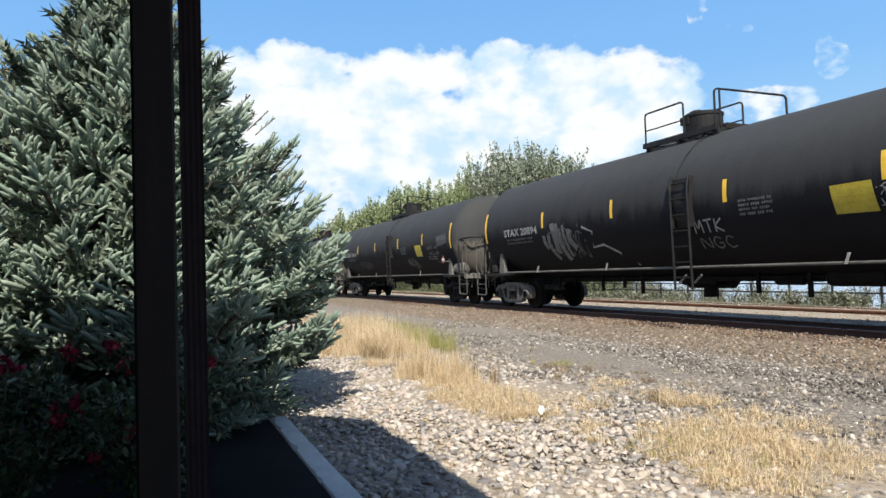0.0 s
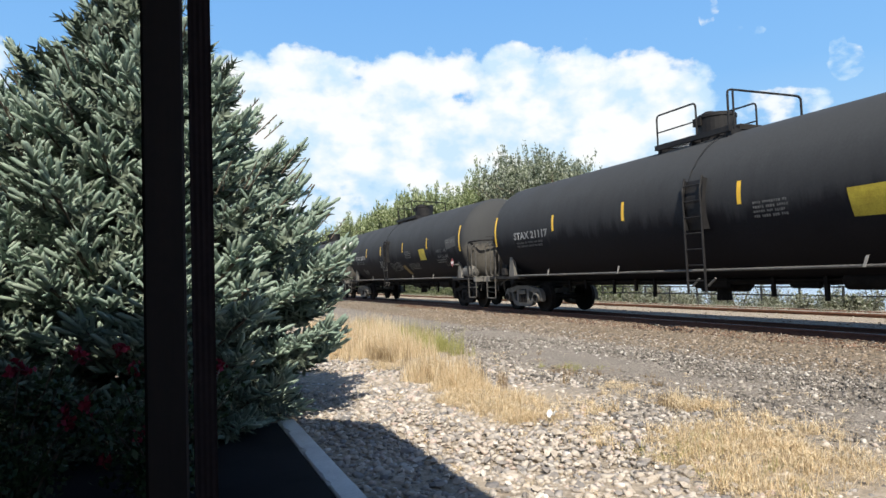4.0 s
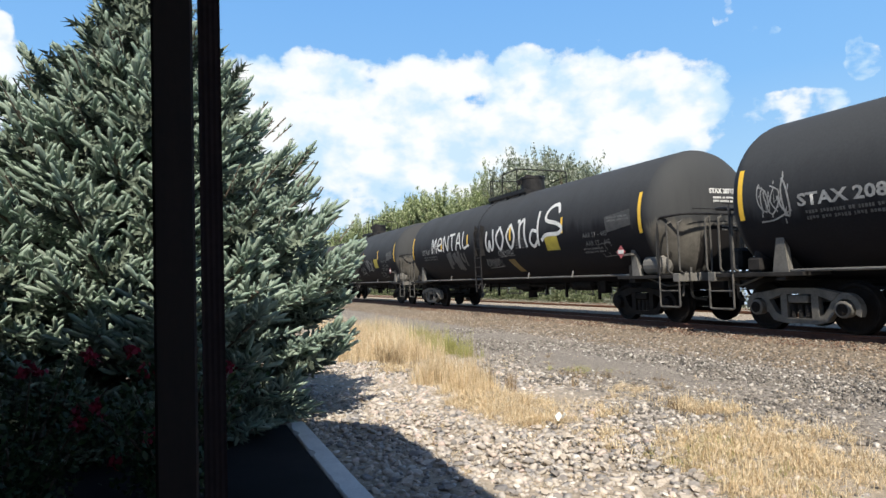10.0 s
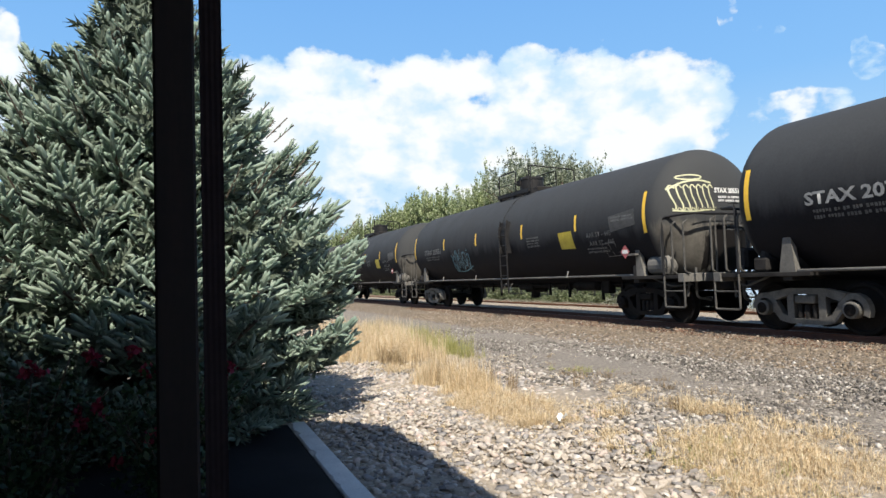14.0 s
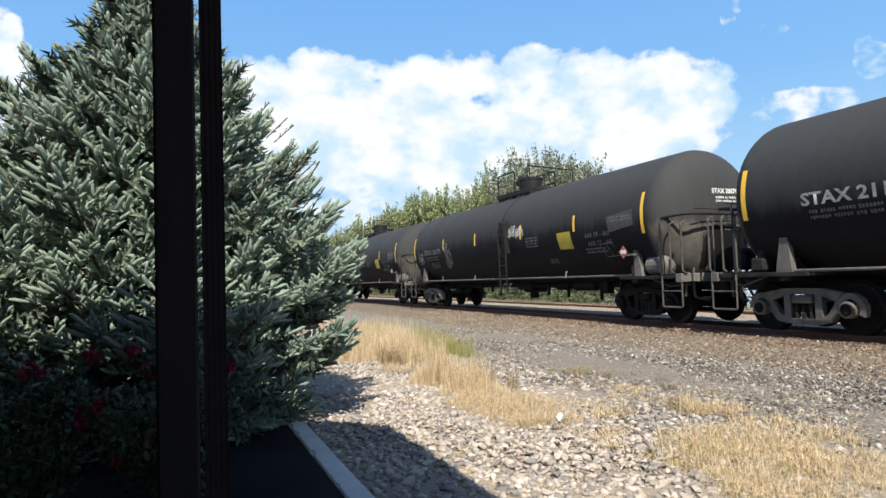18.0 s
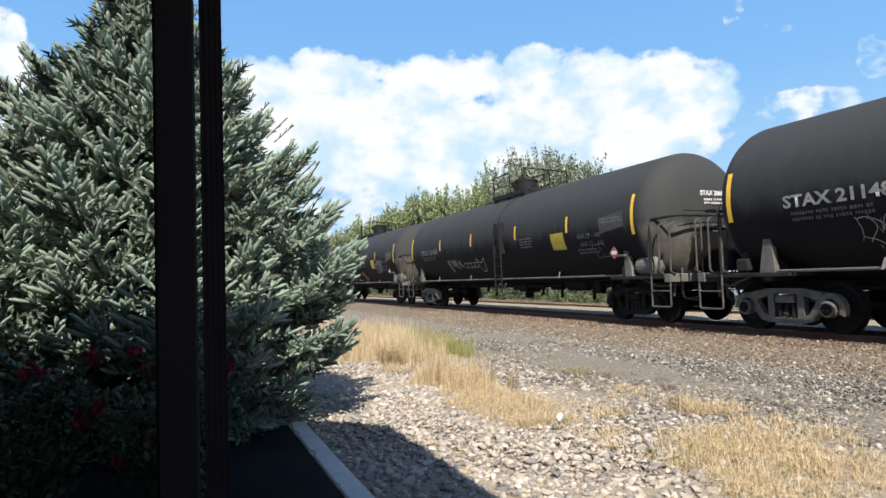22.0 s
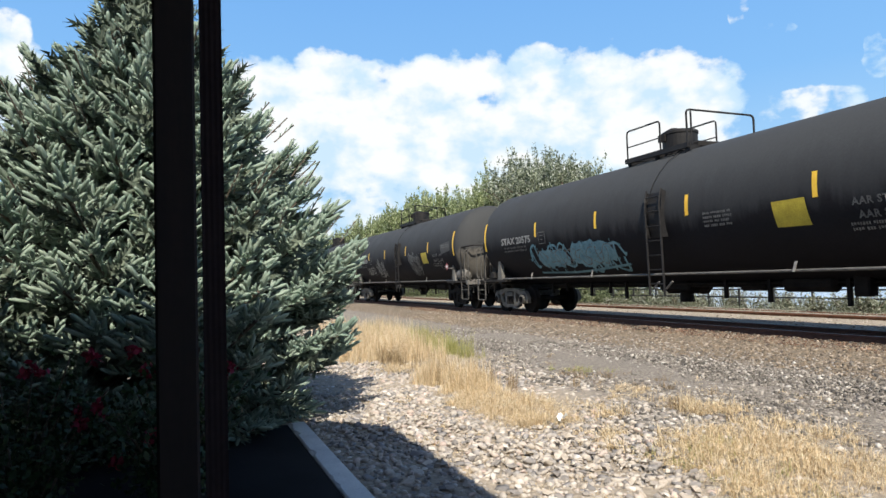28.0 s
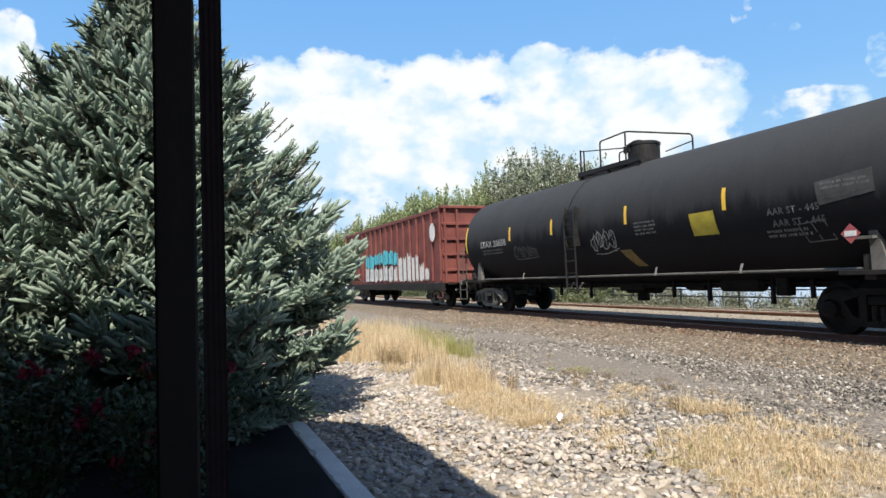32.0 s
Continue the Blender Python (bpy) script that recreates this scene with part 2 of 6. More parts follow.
def ground_material():
    """Pale stones near the platform, grey grit along the track, weedy verges beyond."""
    n = Nodes("ground_soil")
    x, y, z = n.axis()
    wob = n.math("MULTIPLY", n.math("SUBTRACT", n.noise(0.35, 5), 0.5), 3.0)
    yy = n.math("ADD", y, wob)
    grit, coarse = n.noise(14, 8, 0.75), n.noise(0.7, 5)
    pale = n.ramp(grit, [(0.35, (0.22, 0.185, 0.145)), (0.65, (0.46, 0.395, 0.315))])
    grey = n.ramp(n.noise(26, 9, 0.85), [(0.40, (0.085, 0.074, 0.064)), (0.60, (0.36, 0.325, 0.285))])
    brown = n.ramp(grit, [(0.35, (0.10, 0.082, 0.064)), (0.65, (0.27, 0.225, 0.175))])
    weed = n.ramp(grit, [(0.35, (0.06, 0.08, 0.03)), (0.65, (0.17, 0.18, 0.08))])
    tan = n.ramp(grit, [(0.35, (0.20, 0.17, 0.135)), (0.65, (0.42, 0.365, 0.30))])
    col = n.mix(n.math("MULTIPLY", n.math("SUBTRACT", yy, 4.4), 0.8, True), pale, grey)
    col = n.mix(n.math("MULTIPLY", n.math("SUBTRACT", n.math("ADD", y, n.math("MULTIPLY", wob, 0.15)), 8.4), 2.5, True), col, brown)
    col = n.mix(n.math("MULTIPLY", n.math("SUBTRACT", y, 12.6), 2.0, True), col, tan)
    col = n.mix(n.math("MULTIPLY", n.math("SUBTRACT", y, 18.0), 1.0, True), col, weed)
    col = n.mix(n.math("MULTIPLY", n.math("SUBTRACT", n.math("MULTIPLY", y, -1.0), -0.9), 4.0, True), col, brown)
    n.bump(grit, 0.7, 0.03)
    return n.done(col, 0.95, 0, 0.2)


M_GROUND = ground_material()
n = Nodes("river_water")
n.bump(n.noise(2.5, 8, 0.75, stretch=(1, 2.0, 1)), 0.9, 0.12)
M_WATER = n.done((0.36, 0.42, 0.48), 0.18, 0, 0.5)


# ---- builders ----
def link_mesh(name, data, material, parent, label=""):
    ob = new(name, data)
    if material and not data.materials:
        data.materials.append(material)
    if parent is not None:
        ob.parent = parent
    if label:
        ob["label"] = label
    return ob


def part(name, bm, material, parent, label="", smooth=False):
    data = bpy.data.meshes.new(name)
    bm.to_mesh(data)
    bm.free()
    if smooth:
        data.shade_smooth()
    return link_mesh(name, data, material, parent, label)


def soup(name, verts, faces, material, parent=None, label="", smooth=False):
    data = bpy.data.meshes.new(name)
    data.from_pydata(verts.tolist() if hasattr(verts, "tolist") else verts, [], faces.tolist() if hasattr(faces, "tolist") else faces)
    if smooth:
        data.shade_smooth()
    return link_mesh(name, data, material, parent, label)


def base(name, m=None):
    ob = new(name)
    ob.empty_display_size = 0.2
    if m is not None:
        ob.matrix_basis = m
    return ob


def box(bm, x0, x1, y0, y1, z0, z1, bevel=0.0):
    r = bmesh.ops.create_cube(bm, size=1.0, matrix=Matrix.Translation(((x0 + x1) / 2, (y0 + y1) / 2, (z0 + z1) / 2)) @ Matrix.Diagonal((x1 - x0, y1 - y0, z1 - z0, 1)))
    if bevel:
        edges = {e for v in r["verts"] for e in v.link_edges}
        bmesh.ops.bevel(bm, geom=list(edges), offset=bevel, segments=1, affect="EDGES")
    return bm


def boxed(*args, **kw):
    return box(bmesh.new(), *args, **kw)


def lathe(bm, profile, segments, m, cap=True):
    """Turns (along, radius) pairs about the x axis of m."""
    rings = []
    for a, r in profile:
        rings.append([bm.verts.new(m @ Vector((a, r * math.cos(2 * math.pi * i / segments), r * math.sin(2 * math.pi * i / segments)))) for i in range(segments)])
    for p, q in zip(rings, rings[1:]):
        for i in range(segments):
            j = (i + 1) % segments
            bm.faces.new((p[i], p[j], q[j], q[i]))
    if cap:
        bm.faces.new(list(reversed(rings[0])))
        bm.faces.new(rings[-1])
    return bm


def tube(bm, points, r, segments=6):
    """A pipe along points, mitred at the bends."""
    pts = [Vector(p) for p in points]
    r = float(r)
    rings = []
    side = None
    for i, p in enumerate(pts):
        d = (pts[min(i + 1, len(pts) - 1)] - pts[max(i - 1, 0)]).normalized()
        if side is None:
            side = d.orthogonal().normalized()
        side = (side - d * side.dot(d)).normalized()
        up = d.cross(side)
        rings.append([bm.verts.new(p + r * (math.cos(2 * math.pi * k / segments) * side + math.sin(2 * math.pi * k / segments) * up)) for k in range(segments)])
    for a, b in zip(rings, rings[1:]):
        for k in range(segments):
            j = (k + 1) % segments
            bm.faces.new((a[k], a[j], b[j], b[k]))
    bm.faces.new(list(reversed(rings[0])))
    bm.faces.new(rings[-1])
    return bm


def bend(corners, r=0.09, steps=4):
    """Rounds the inner corners of a polyline."""
    pts = [Vector(p) for p in corners]
    out = [pts[0]]
    for a, b, c in zip(pts, pts[1:], pts[2:]):
        u, w = (a - b), (c - b)
        k = min(r, u.length * 0.45, w.length * 0.45)
        p, q = b + u.normalized() * k, b + w.normalized() * k
        for i in range(steps + 1):
            t = i / steps
            out.append((1 - t) ** 2 * p + 2 * t * (1 - t) * b + t * t * q)
    out.append(pts[-1])
    return out


def plate(bm, outline, y0, y1):
    """A plate with an outline in x, z between two y."""
    a = [bm.verts.new((x, y0, z)) for x, z in outline]
    b = [bm.verts.new((x, y1, z)) for x, z in outline]
    bm.faces.new(a)
    bm.faces.new(list(reversed(b)))
    for i in range(len(a)):
        j = (i + 1) % len(a)
        bm.faces.new((a[j], a[i], b[i], b[j]))
    bmesh.ops.recalc_face_normals(bm, faces=bm.faces)
    return bm


# ---- the ground, one sheet to the horizon ----
TRACK = 11.682
RAIL_H = 0.18


def ground_z(y):
    ys = [-4000, 1.0, 7.6, 8.5, 9.9, 10.35, 10.78, 10.84, 12.5, 12.6, 13.4, 14.9, 15.4, 17.6, 18.4, 20.0, 23.0, 24.5, 26.5, 60.0]
    zs = [-0.30, -0.30, -0.31, -0.33, -0.22, -0.15, -0.115, -0.19, -0.195, -0.11, -0.15, -0.11, -0.07, -0.10, -0.45, -0.60, -0.8, -1.9, -2.6, -2.8]
    return float(np.interp(y, ys, zs))


def build_ground():
    xs = [-4000, -1500, -700, -400, -250, -160] + [-100 + 5 * i for i in range(8)] + [-60 + 2 * i for i in range(20)] + [-20 + 0.5 * i for i in range(50)] + [6, 12, 30, 80, 300, 1200, 4000]
    ys = [-4000, -1200, -300, -80, -20, -6, -2] + [0.5 * i for i in range(0, 21)] + [10.35, 10.6, 10.78, 10.84] + [0.5 * i for i in range(22, 49)] + [25, 26, 27.5, 30, 36, 60, 150, 4000]
    verts, faces = [], []
    for x in xs:
        for y in ys:
            near = 1.0 if -40 < x < 6 and 1.3 < y < 20 else 0.0
            verts.append((x, y, ground_z(y) + near * (0.05 * noise.noise((x * 0.5, y * 0.7, 0)) if y < 8.4 else 0.012 * noise.noise((x, y, 3)))))
    w = len(ys)
    for i in range(len(xs) - 1):
        for j in range(w - 1):
            faces.append((i * w + j, (i + 1) * w + j, (i + 1) * w + j + 1, i * w + j + 1))
    tagged(soup("ground", verts, faces, M_GROUND, smooth=True), "pale stony ground with grey grit and dry verges", "ground", kind="structure")


build_ground()
water = soup("water", [(-4000, 25.5, -2.2), (4000, 25.5, -2.2), (4000, 4000, -2.2), (-4000, 4000, -2.2)], [(0, 1, 2, 3)], M_WATER)
tagged(water, "wide pale blue river behind the railing", "water", kind="structure")

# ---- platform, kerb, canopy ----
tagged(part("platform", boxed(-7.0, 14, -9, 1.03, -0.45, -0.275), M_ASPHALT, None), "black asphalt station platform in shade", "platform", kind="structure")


def build_kerb():
    kerb = base("kerb")
    tagged(kerb, "pale concrete kerb stones with a chipped inner edge", "kerb", kind="structure")
    x = -7.0
    rnd = random.Random(4)
    while x < 6:
        n = 2.4 + rnd.uniform(-0.02, 0.02)
        top = -0.255 + rnd.uniform(-0.004, 0.004)
        bm = bmesh.new()
        rows = []
        for i in range(33):
            a = x + 0.006 + (n - 0.012) * i / 32
            chip = max(0.0, noise.noise((a * 5.0, 2.0, 1.0)) - 0.12) * 0.09 + rnd.uniform(0, 0.006)
            prof = [(1.035, -0.5), (1.035, top - 0.012 - 0.5 * chip), (1.045 + chip, top - 0.1 * chip), (1.203 - rnd.uniform(0, 0.004), top), (1.215, top - 0.014), (1.215, -0.5)]
            rows.append([bm.verts.new((a, y, z)) for y, z in prof])
        for p, q in zip(rows, rows[1:]):
            for i in range(5):
                bm.faces.new((p[i], q[i], q[i + 1], p[i + 1]))
        bm.faces.new(rows[0])
        bm.faces.new(list(reversed(rows[-1])))
        bmesh.ops.recalc_face_normals(bm, faces=bm.faces)
        part("kerb_stone", bm, M_KERB, kerb)
        x += n


build_kerb()


def build_post():
    post = base("canopy_post", pose(-2.2, -0.012, -0.275))
    tagged(post, "dark brown stained wooden canopy post on the platform", "post")
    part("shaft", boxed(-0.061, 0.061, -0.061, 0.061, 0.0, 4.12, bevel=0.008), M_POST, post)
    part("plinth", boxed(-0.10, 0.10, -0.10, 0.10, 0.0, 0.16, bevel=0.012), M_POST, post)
    spout = base("downspout", pose(-2.2, 0.100, -0.275))
    tagged(spout, "ribbed dark brown metal downspout beside the wooden post", "downspout")
    bm = bmesh.new()
    outline = []
    for i in range(9):
        t = -0.034 + 0.068 * i / 8
        outline.append((t, -0.026 + (0.0016 if i % 2 else 0.0)))
    back = [(a, -b) for a, b in reversed(outline)]
    rows = []
    for z in (0.12, 3.98):
        rows.append([bm.verts.new((b, a, z)) for a, b in outline + back])
    k = len(rows[0])
    for i in range(k):
        j = (i + 1) % k
        bm.faces.new((rows[0][i], rows[0][j], rows[1][j], rows[1][i]))
    bmesh.ops.recalc_face_normals(bm, faces=bm.faces)
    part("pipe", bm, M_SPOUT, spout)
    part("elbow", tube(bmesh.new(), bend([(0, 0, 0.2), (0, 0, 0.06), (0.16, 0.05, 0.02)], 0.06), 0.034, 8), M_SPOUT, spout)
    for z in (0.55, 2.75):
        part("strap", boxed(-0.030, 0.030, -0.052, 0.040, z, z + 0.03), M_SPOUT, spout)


build_post()
canopy = base("canopy_roof")
tagged(canopy, "dark timber canopy roof over the platform, sloping to the eave", "roof", kind="structure")


def build_canopy():
    """A deck with a sloping skirt at the eave, run along x."""
    prof = [(-9.0, 3.98), (0.10, 3.90), (0.88, 3.20), (0.88, 3.30), (0.16, 4.00), (-9.0, 4.10)]
    bm = bmesh.new()
    rows = [[bm.verts.new((x, y, z)) for y, z in prof] for x in (-3.44, 14.0)]
    bm.faces.new(rows[0])
    bm.faces.new(list(reversed(rows[1])))
    for i in range(6):
        j = (i + 1) % 6
        bm.faces.new((rows[0][j], rows[0][i], rows[1][i], rows[1][j]))
    bmesh.ops.recalc_face_normals(bm, faces=bm.faces)
    part("deck", bm, M_ROOF, canopy)
    part("fascia", boxed(-3.44, 14, 0.883, 0.91, 3.14, 3.32), M_ROOF, canopy)


build_canopy()


# unseen wall, added to keep sky light off the roses and lower spruce
wall = part("wall_station", boxed(-10.2, 14, -3.3, -3.1, -0.28, 4.4), M_WALL, None)
tagged(wall, "plain dark unseen wall, added behind the platform to block light", "wall", kind="structure")


# ---- the two tracks ----
def rail_mesh(x0, x1, skin):
    prof = [(-0.07, 0), (0.07, 0), (0.07, 0.012), (0.010, 0.03), (0.010, 0.135), (0.036, 0.145), (0.036, 0.172), (0.028, RAIL_H), (-0.028, RAIL_H), (-0.036, 0.172), (-0.036, 0.145), (-0.010, 0.135), (-0.010, 0.03), (-0.07, 0.012)]
    verts = [(x, y, z - RAIL_H) for x in (x0, x1) for y, z in prof]
    k = len(prof)
    faces = [(i, (i + 1) % k, k + (i + 1) % k, k + i) for i in range(k)] + [tuple(range(k - 1, -1, -1)), tuple(range(k, 2 * k))]
    data = bpy.data.meshes.new("rail")
    data.from_pydata(verts, [], faces)
    data.materials.append(skin)
    data.materials.append(M_RAILTOP)
    data.polygons[7].material_index = 1
    return data


def build_track(y, name, label, skin, drop=0.0, bury=0.0):
    track = base(name, pose(0, y, drop))
    tagged(track, label, "railway track", kind="structure")
    data = rail_mesh(-700, 200, skin)
    for s in (-1, 1):
        ob = new("rail", data)
        ob.parent, ob.location = track, (0, s * 0.755, -0.055 if s > 0 else 0.0)
    tie = bpy.data.meshes.new("tie")
    bm = boxed(-0.115, 0.115, -1.3, 1.3, -0.36, -RAIL_H - 0.002, bevel=0.012)
    bm.to_mesh(tie)
    bm.free()
    tie.materials.append(M_TIE)
    rnd = random.Random(int(y * 10))
    for i in range(110):
        ob = new("tie", tie)
        ob.parent = track
        ob.location = (-52 + 0.52 * i, rnd.uniform(-0.03, 0.03), rnd.uniform(-0.006, 0.004) - bury)
        ob.rotation_euler = (0, 0, rnd.uniform(-0.012, 0.012))
    return track


near_track = build_track(TRACK, "near_track", "rusty steel rails on dark wooden ties in brown ballast", M_RAIL)
build_track(TRACK + 4.27, "far_track", "second rusty track parallel behind the train", M_RUST, 0.0, 0.01)


# ---- the train ----
CAR_L, TANK_R, TANK_Z = 18.75, 1.615, 2.54
SHELL = 7.96


def side(u, z, lift=0.004):
    """A point on the near side of a tank."""
    h = max(-1.0, min(1.0, (z - TANK_Z) / TANK_R))
    a = math.asin(h)
    r = TANK_R + lift
    x = u
    if abs(u) > SHELL:
        k = min(1.0, (abs(u) - SHELL) / 0.5)
        r = (TANK_R) * math.sqrt(max(0, 1 - k * k)) + lift
    return Vector((x, -r * math.cos(a), TANK_Z + r * math.sin(a)))


NUDGE = 0.08


def bulge(q):
    """How far a head stands out at the share q of the tank's radius: an ellipsoid with a slightly flattened crown."""
    return 0.68 * (1 - q ** 2.8) ** 0.5


def head(y, z, lift=0.006):
    """A point on the leading head of a tank."""
    q = min(1.0, ((z - TANK_Z) ** 2 + y * y) / TANK_R ** 2)
    return Vector((SHELL + NUDGE + bulge(math.sqrt(q)) + lift, y, z))


def patch(corners, nu=4, nv=5, lift=0.005, surface=side, m=None):
    """A label laid on the tank: four corners (u, z), clockwise from the upper left."""
    a, b, c, d = [Vector(p) for p in corners]
    bm = bmesh.new()
    grid = []
    for j in range(nv + 1):
        t = j / nv
        p, q = a.lerp(d, t), b.lerp(c, t)
        grid.append([bm.verts.new(surface(*p.lerp(q, i / nu), lift)) for i in range(nu + 1)])
    for j in range(nv):
        for i in range(nu):
            bm.faces.new((grid[j + 1][i], grid[j + 1][i + 1], grid[j][i + 1], grid[j][i]))
    return bm


def stroke(bm, pts, w, surface=side, lift=0.009):
    """A sprayed line along (u, z) points."""
    pts = [Vector(p) for p in pts]
    rows = []
    for i, p in enumerate(pts):
        d = pts[min(i + 1, len(pts) - 1)] - pts[max(i - 1, 0)]
        if d.length < 1e-6:
            d = Vector((1, 0))
        k = Vector((-d.y, d.x)).normalized() * w / 2
        rows.append((bm.verts.new(surface(*(p + k), lift)), bm.verts.new(surface(*(p - k), lift))))
    for (a, b), (c, d) in zip(rows, rows[1:]):
        bm.faces.new((a, b, d, c))
    return bm


def curve_through(pts, steps=5):
    """Catmull-Rom through 2D points."""
    p = [Vector(q) for q in pts]
    p = [p[0] * 2 - p[1]] + p + [p[-1] * 2 - p[-2]]
    out = []
    for a, b, c, d in zip(p, p[1:], p[2:], p[3:]):
        for i in range(steps):
            t = i / steps
            out.append(0.5 * ((2 * b) + (c - a) * t + (2 * a - 5 * b + 4 * c - d) * t * t + (3 * b - a - 3 * c + d) * t ** 3))
    out.append(p[-2])
    return out


def lettering(text, u, z, size, surface=side, lift=0.007, spacing=1.0, flip=1, heavy=0.03):
    """Words set in the plain font and laid on the tank; returns a mesh."""
    c = bpy.data.curves.new("words", "FONT")
    c.body, c.size, c.space_character, c.resolution_u, c.offset = text, size, spacing, 2, heavy * size
    ob = bpy.data.objects.new("words", c)
    scene.collection.objects.link(ob)
    bpy.context.view_layer.update()
    data = bpy.data.meshes.new_from_object(ob.evaluated_get(bpy.context.evaluated_depsgraph_get()))
    bpy.data.objects.remove(ob)
    bpy.data.curves.remove(c)
    for v in data.vertices:
        v.co = surface(u + v.co.x * flip, z + v.co.y, lift)
    data.materials.clear()
    return data


def bars(u, z, rows, w, h, surface=side, seed=0):
    """Lines of small print."""
    rnd = random.Random(seed)
    bm = bmesh.new()
    for r in range(rows):
        x, zz = u, z - r * h * 1.7
        left = rnd.randint(3, 8)
        while x < u + w - 0.04:
            k = rnd.uniform(0.5, 0.85) * h
            low = zz - h * rnd.choice((1.0, 1.0, 0.8))
            a, b, c, d = (surface(x, zz, 0.007), surface(x + k, zz, 0.007), surface(x + k, low, 0.007), surface(x, low, 0.007))
            bm.faces.new([bm.verts.new(p) for p in (d, c, b, a)])
            x += k + 0.28 * h
            left -= 1
            if not left:
                x += 0.7 * h
                left = rnd.randint(2, 8)
    return bm


def tank_shell():
    qs = [0.012, 0.2, 0.4, 0.55, 0.68, 0.78, 0.86, 0.92, 0.96, 0.985, 0.997]
    prof = [(-SHELL - bulge(q), q * TANK_R) for q in qs] + [(-SHELL, TANK_R)]
    prof += [(float(x), TANK_R) for x in np.linspace(-SHELL, SHELL, 9)[1:-1]]
    prof += [(SHELL, TANK_R)] + [(SHELL + bulge(q), q * TANK_R) for q in reversed(qs)]
    return lathe(bmesh.new(), prof, 64, Matrix.Translation((NUDGE, 0, TANK_Z)))


def wheelset_mesh():
    bm = bmesh.new()
    turn = pose(0, 0, 0, 0, 0, 90)
    lathe(bm, [(-1.12, 0.075), (1.12, 0.075)], 10, turn)
    for s in (-1, 1):
        prof = [(0.685, 0.13), (0.685, 0.39), (0.675, 0.485), (0.705, 0.485), (0.715, 0.46), (0.81, 0.452), (0.81, 0.40), (0.775, 0.36), (0.765, 0.17), (0.83, 0.13)]
        lathe(bm, [(s * a, r) for a, r in (prof if s > 0 else prof)], 28, turn)
        # bearing end cap with its bolts
        lathe(bm, [(s * 0.98, 0.12), (s * 1.14, 0.12), (s * 1.16, 0.10)], 12, turn)
        for k in range(3):
            a = k * 2.0944
            box(bm, 0.055 * math.cos(a) - 0.02, 0.055 * math.cos(a) + 0.02, *sorted((s * 1.15, s * 1.18)), 0.055 * math.sin(a) - 0.02, 0.055 * math.sin(a) + 0.02)
    bmesh.ops.recalc_face_normals(bm, faces=bm.faces)
    return bm


WHEELSETS = []


def build_truck(car, u, skin=None):
    skin = skin or M_TRUCK
    truck = base("truck", pose(u, 0, 0))
    truck.parent = car
    truck["label"] = "two-axle bogie with cast side frames"
    for s in (-1, 1):
        bm = bmesh.new()
        y0, y1 = sorted((s * 0.93, s * 1.06))
        for e in (-1, 1):
            # rounded pedestal over the bearing
            arc = [radians(a) for a in range(-25, 206, 21)]
            ring = [(e * 0.89 + 0.29 * math.cos(a), 0.457 + 0.29 * math.sin(a)) for a in arc]
            ring += [(e * 0.89 + 0.185 * math.cos(a), 0.457 + 0.185 * math.sin(a)) for a in reversed(arc)]
            plate(bm, ring, y0, y1)
            # sloping top member and column beside the springs
            plate(bm, [(e * 0.66, 0.60), (e * 0.36, 0.70), (e * 0.36, 0.83), (e * 0.80, 0.745)][::e], y0 - 0.012 * (s < 0), y1 + 0.012 * (s > 0))
            plate(bm, [(e * 0.25, 0.22), (e * 0.39, 0.22), (e * 0.39, 0.74), (e * 0.25, 0.74)][::e], y0, y1)
            plate(bm, [(e * 0.34, 0.17), (e * 0.56, 0.22), (e * 0.70, 0.40), (e * 0.60, 0.52), (e * 0.50, 0.36), (e * 0.34, 0.29)][::e], y0, y1)
        plate(bm, [(-0.38, 0.72), (0.38, 0.72), (0.38, 0.83), (-0.38, 0.83)], y0 - 0.012 * (s < 0), y1 + 0.012 * (s > 0))
        plate(bm, [(-0.36, 0.17), (0.36, 0.17), (0.36, 0.27), (-0.36, 0.27)], y0, y1)
        part("side_frame", bm, skin, truck, "dusty grey cast side frame" if skin is M_TRUCK else "cast side frame, coloured near-black for shade")
        for e in (-1, 1):
            cap = lathe(bmesh.new(), [(0.98, 0.150), (1.13, 0.150), (1.15, 0.12), (1.15, 0.0)], 18, Matrix.Translation((e * 0.89, 0, 0.457)) @ pose(0, 0, 0, 0, 0, 90 * s), cap=False)
            part("bearing_cap", cap, skin, truck, "round bearing cap")
        for a in (-0.15, 0.0, 0.15):
            prof = [(i * 0.0145, 0.062 if i % 2 else 0.048) for i in range(18)]
            part("spring", lathe(bmesh.new(), prof, 8, Matrix.Translation((a, s * 1.0, 0.28)) @ pose(0, 0, 0, 0, -90, 0)), M_STEEL, truck)
    part("bolster", boxed(-0.21, 0.21, -1.10, 1.10, 0.55, 0.70, bevel=0.02), skin, truck)
    for s in (-1, 1):
        part("brake_beam", boxed(s * 0.36 - 0.04, s * 0.36 + 0.04, -0.85, 0.85, 0.36, 0.44), M_STEEL, truck)
    for s in (-1, 1):
        w = link_mesh("wheelset", WHEEL_DATA, M_WHEEL, truck, "steel wheels on their axle")
        w.location = (s * 0.89, 0, 0.457)
        WHEELSETS.append(w)


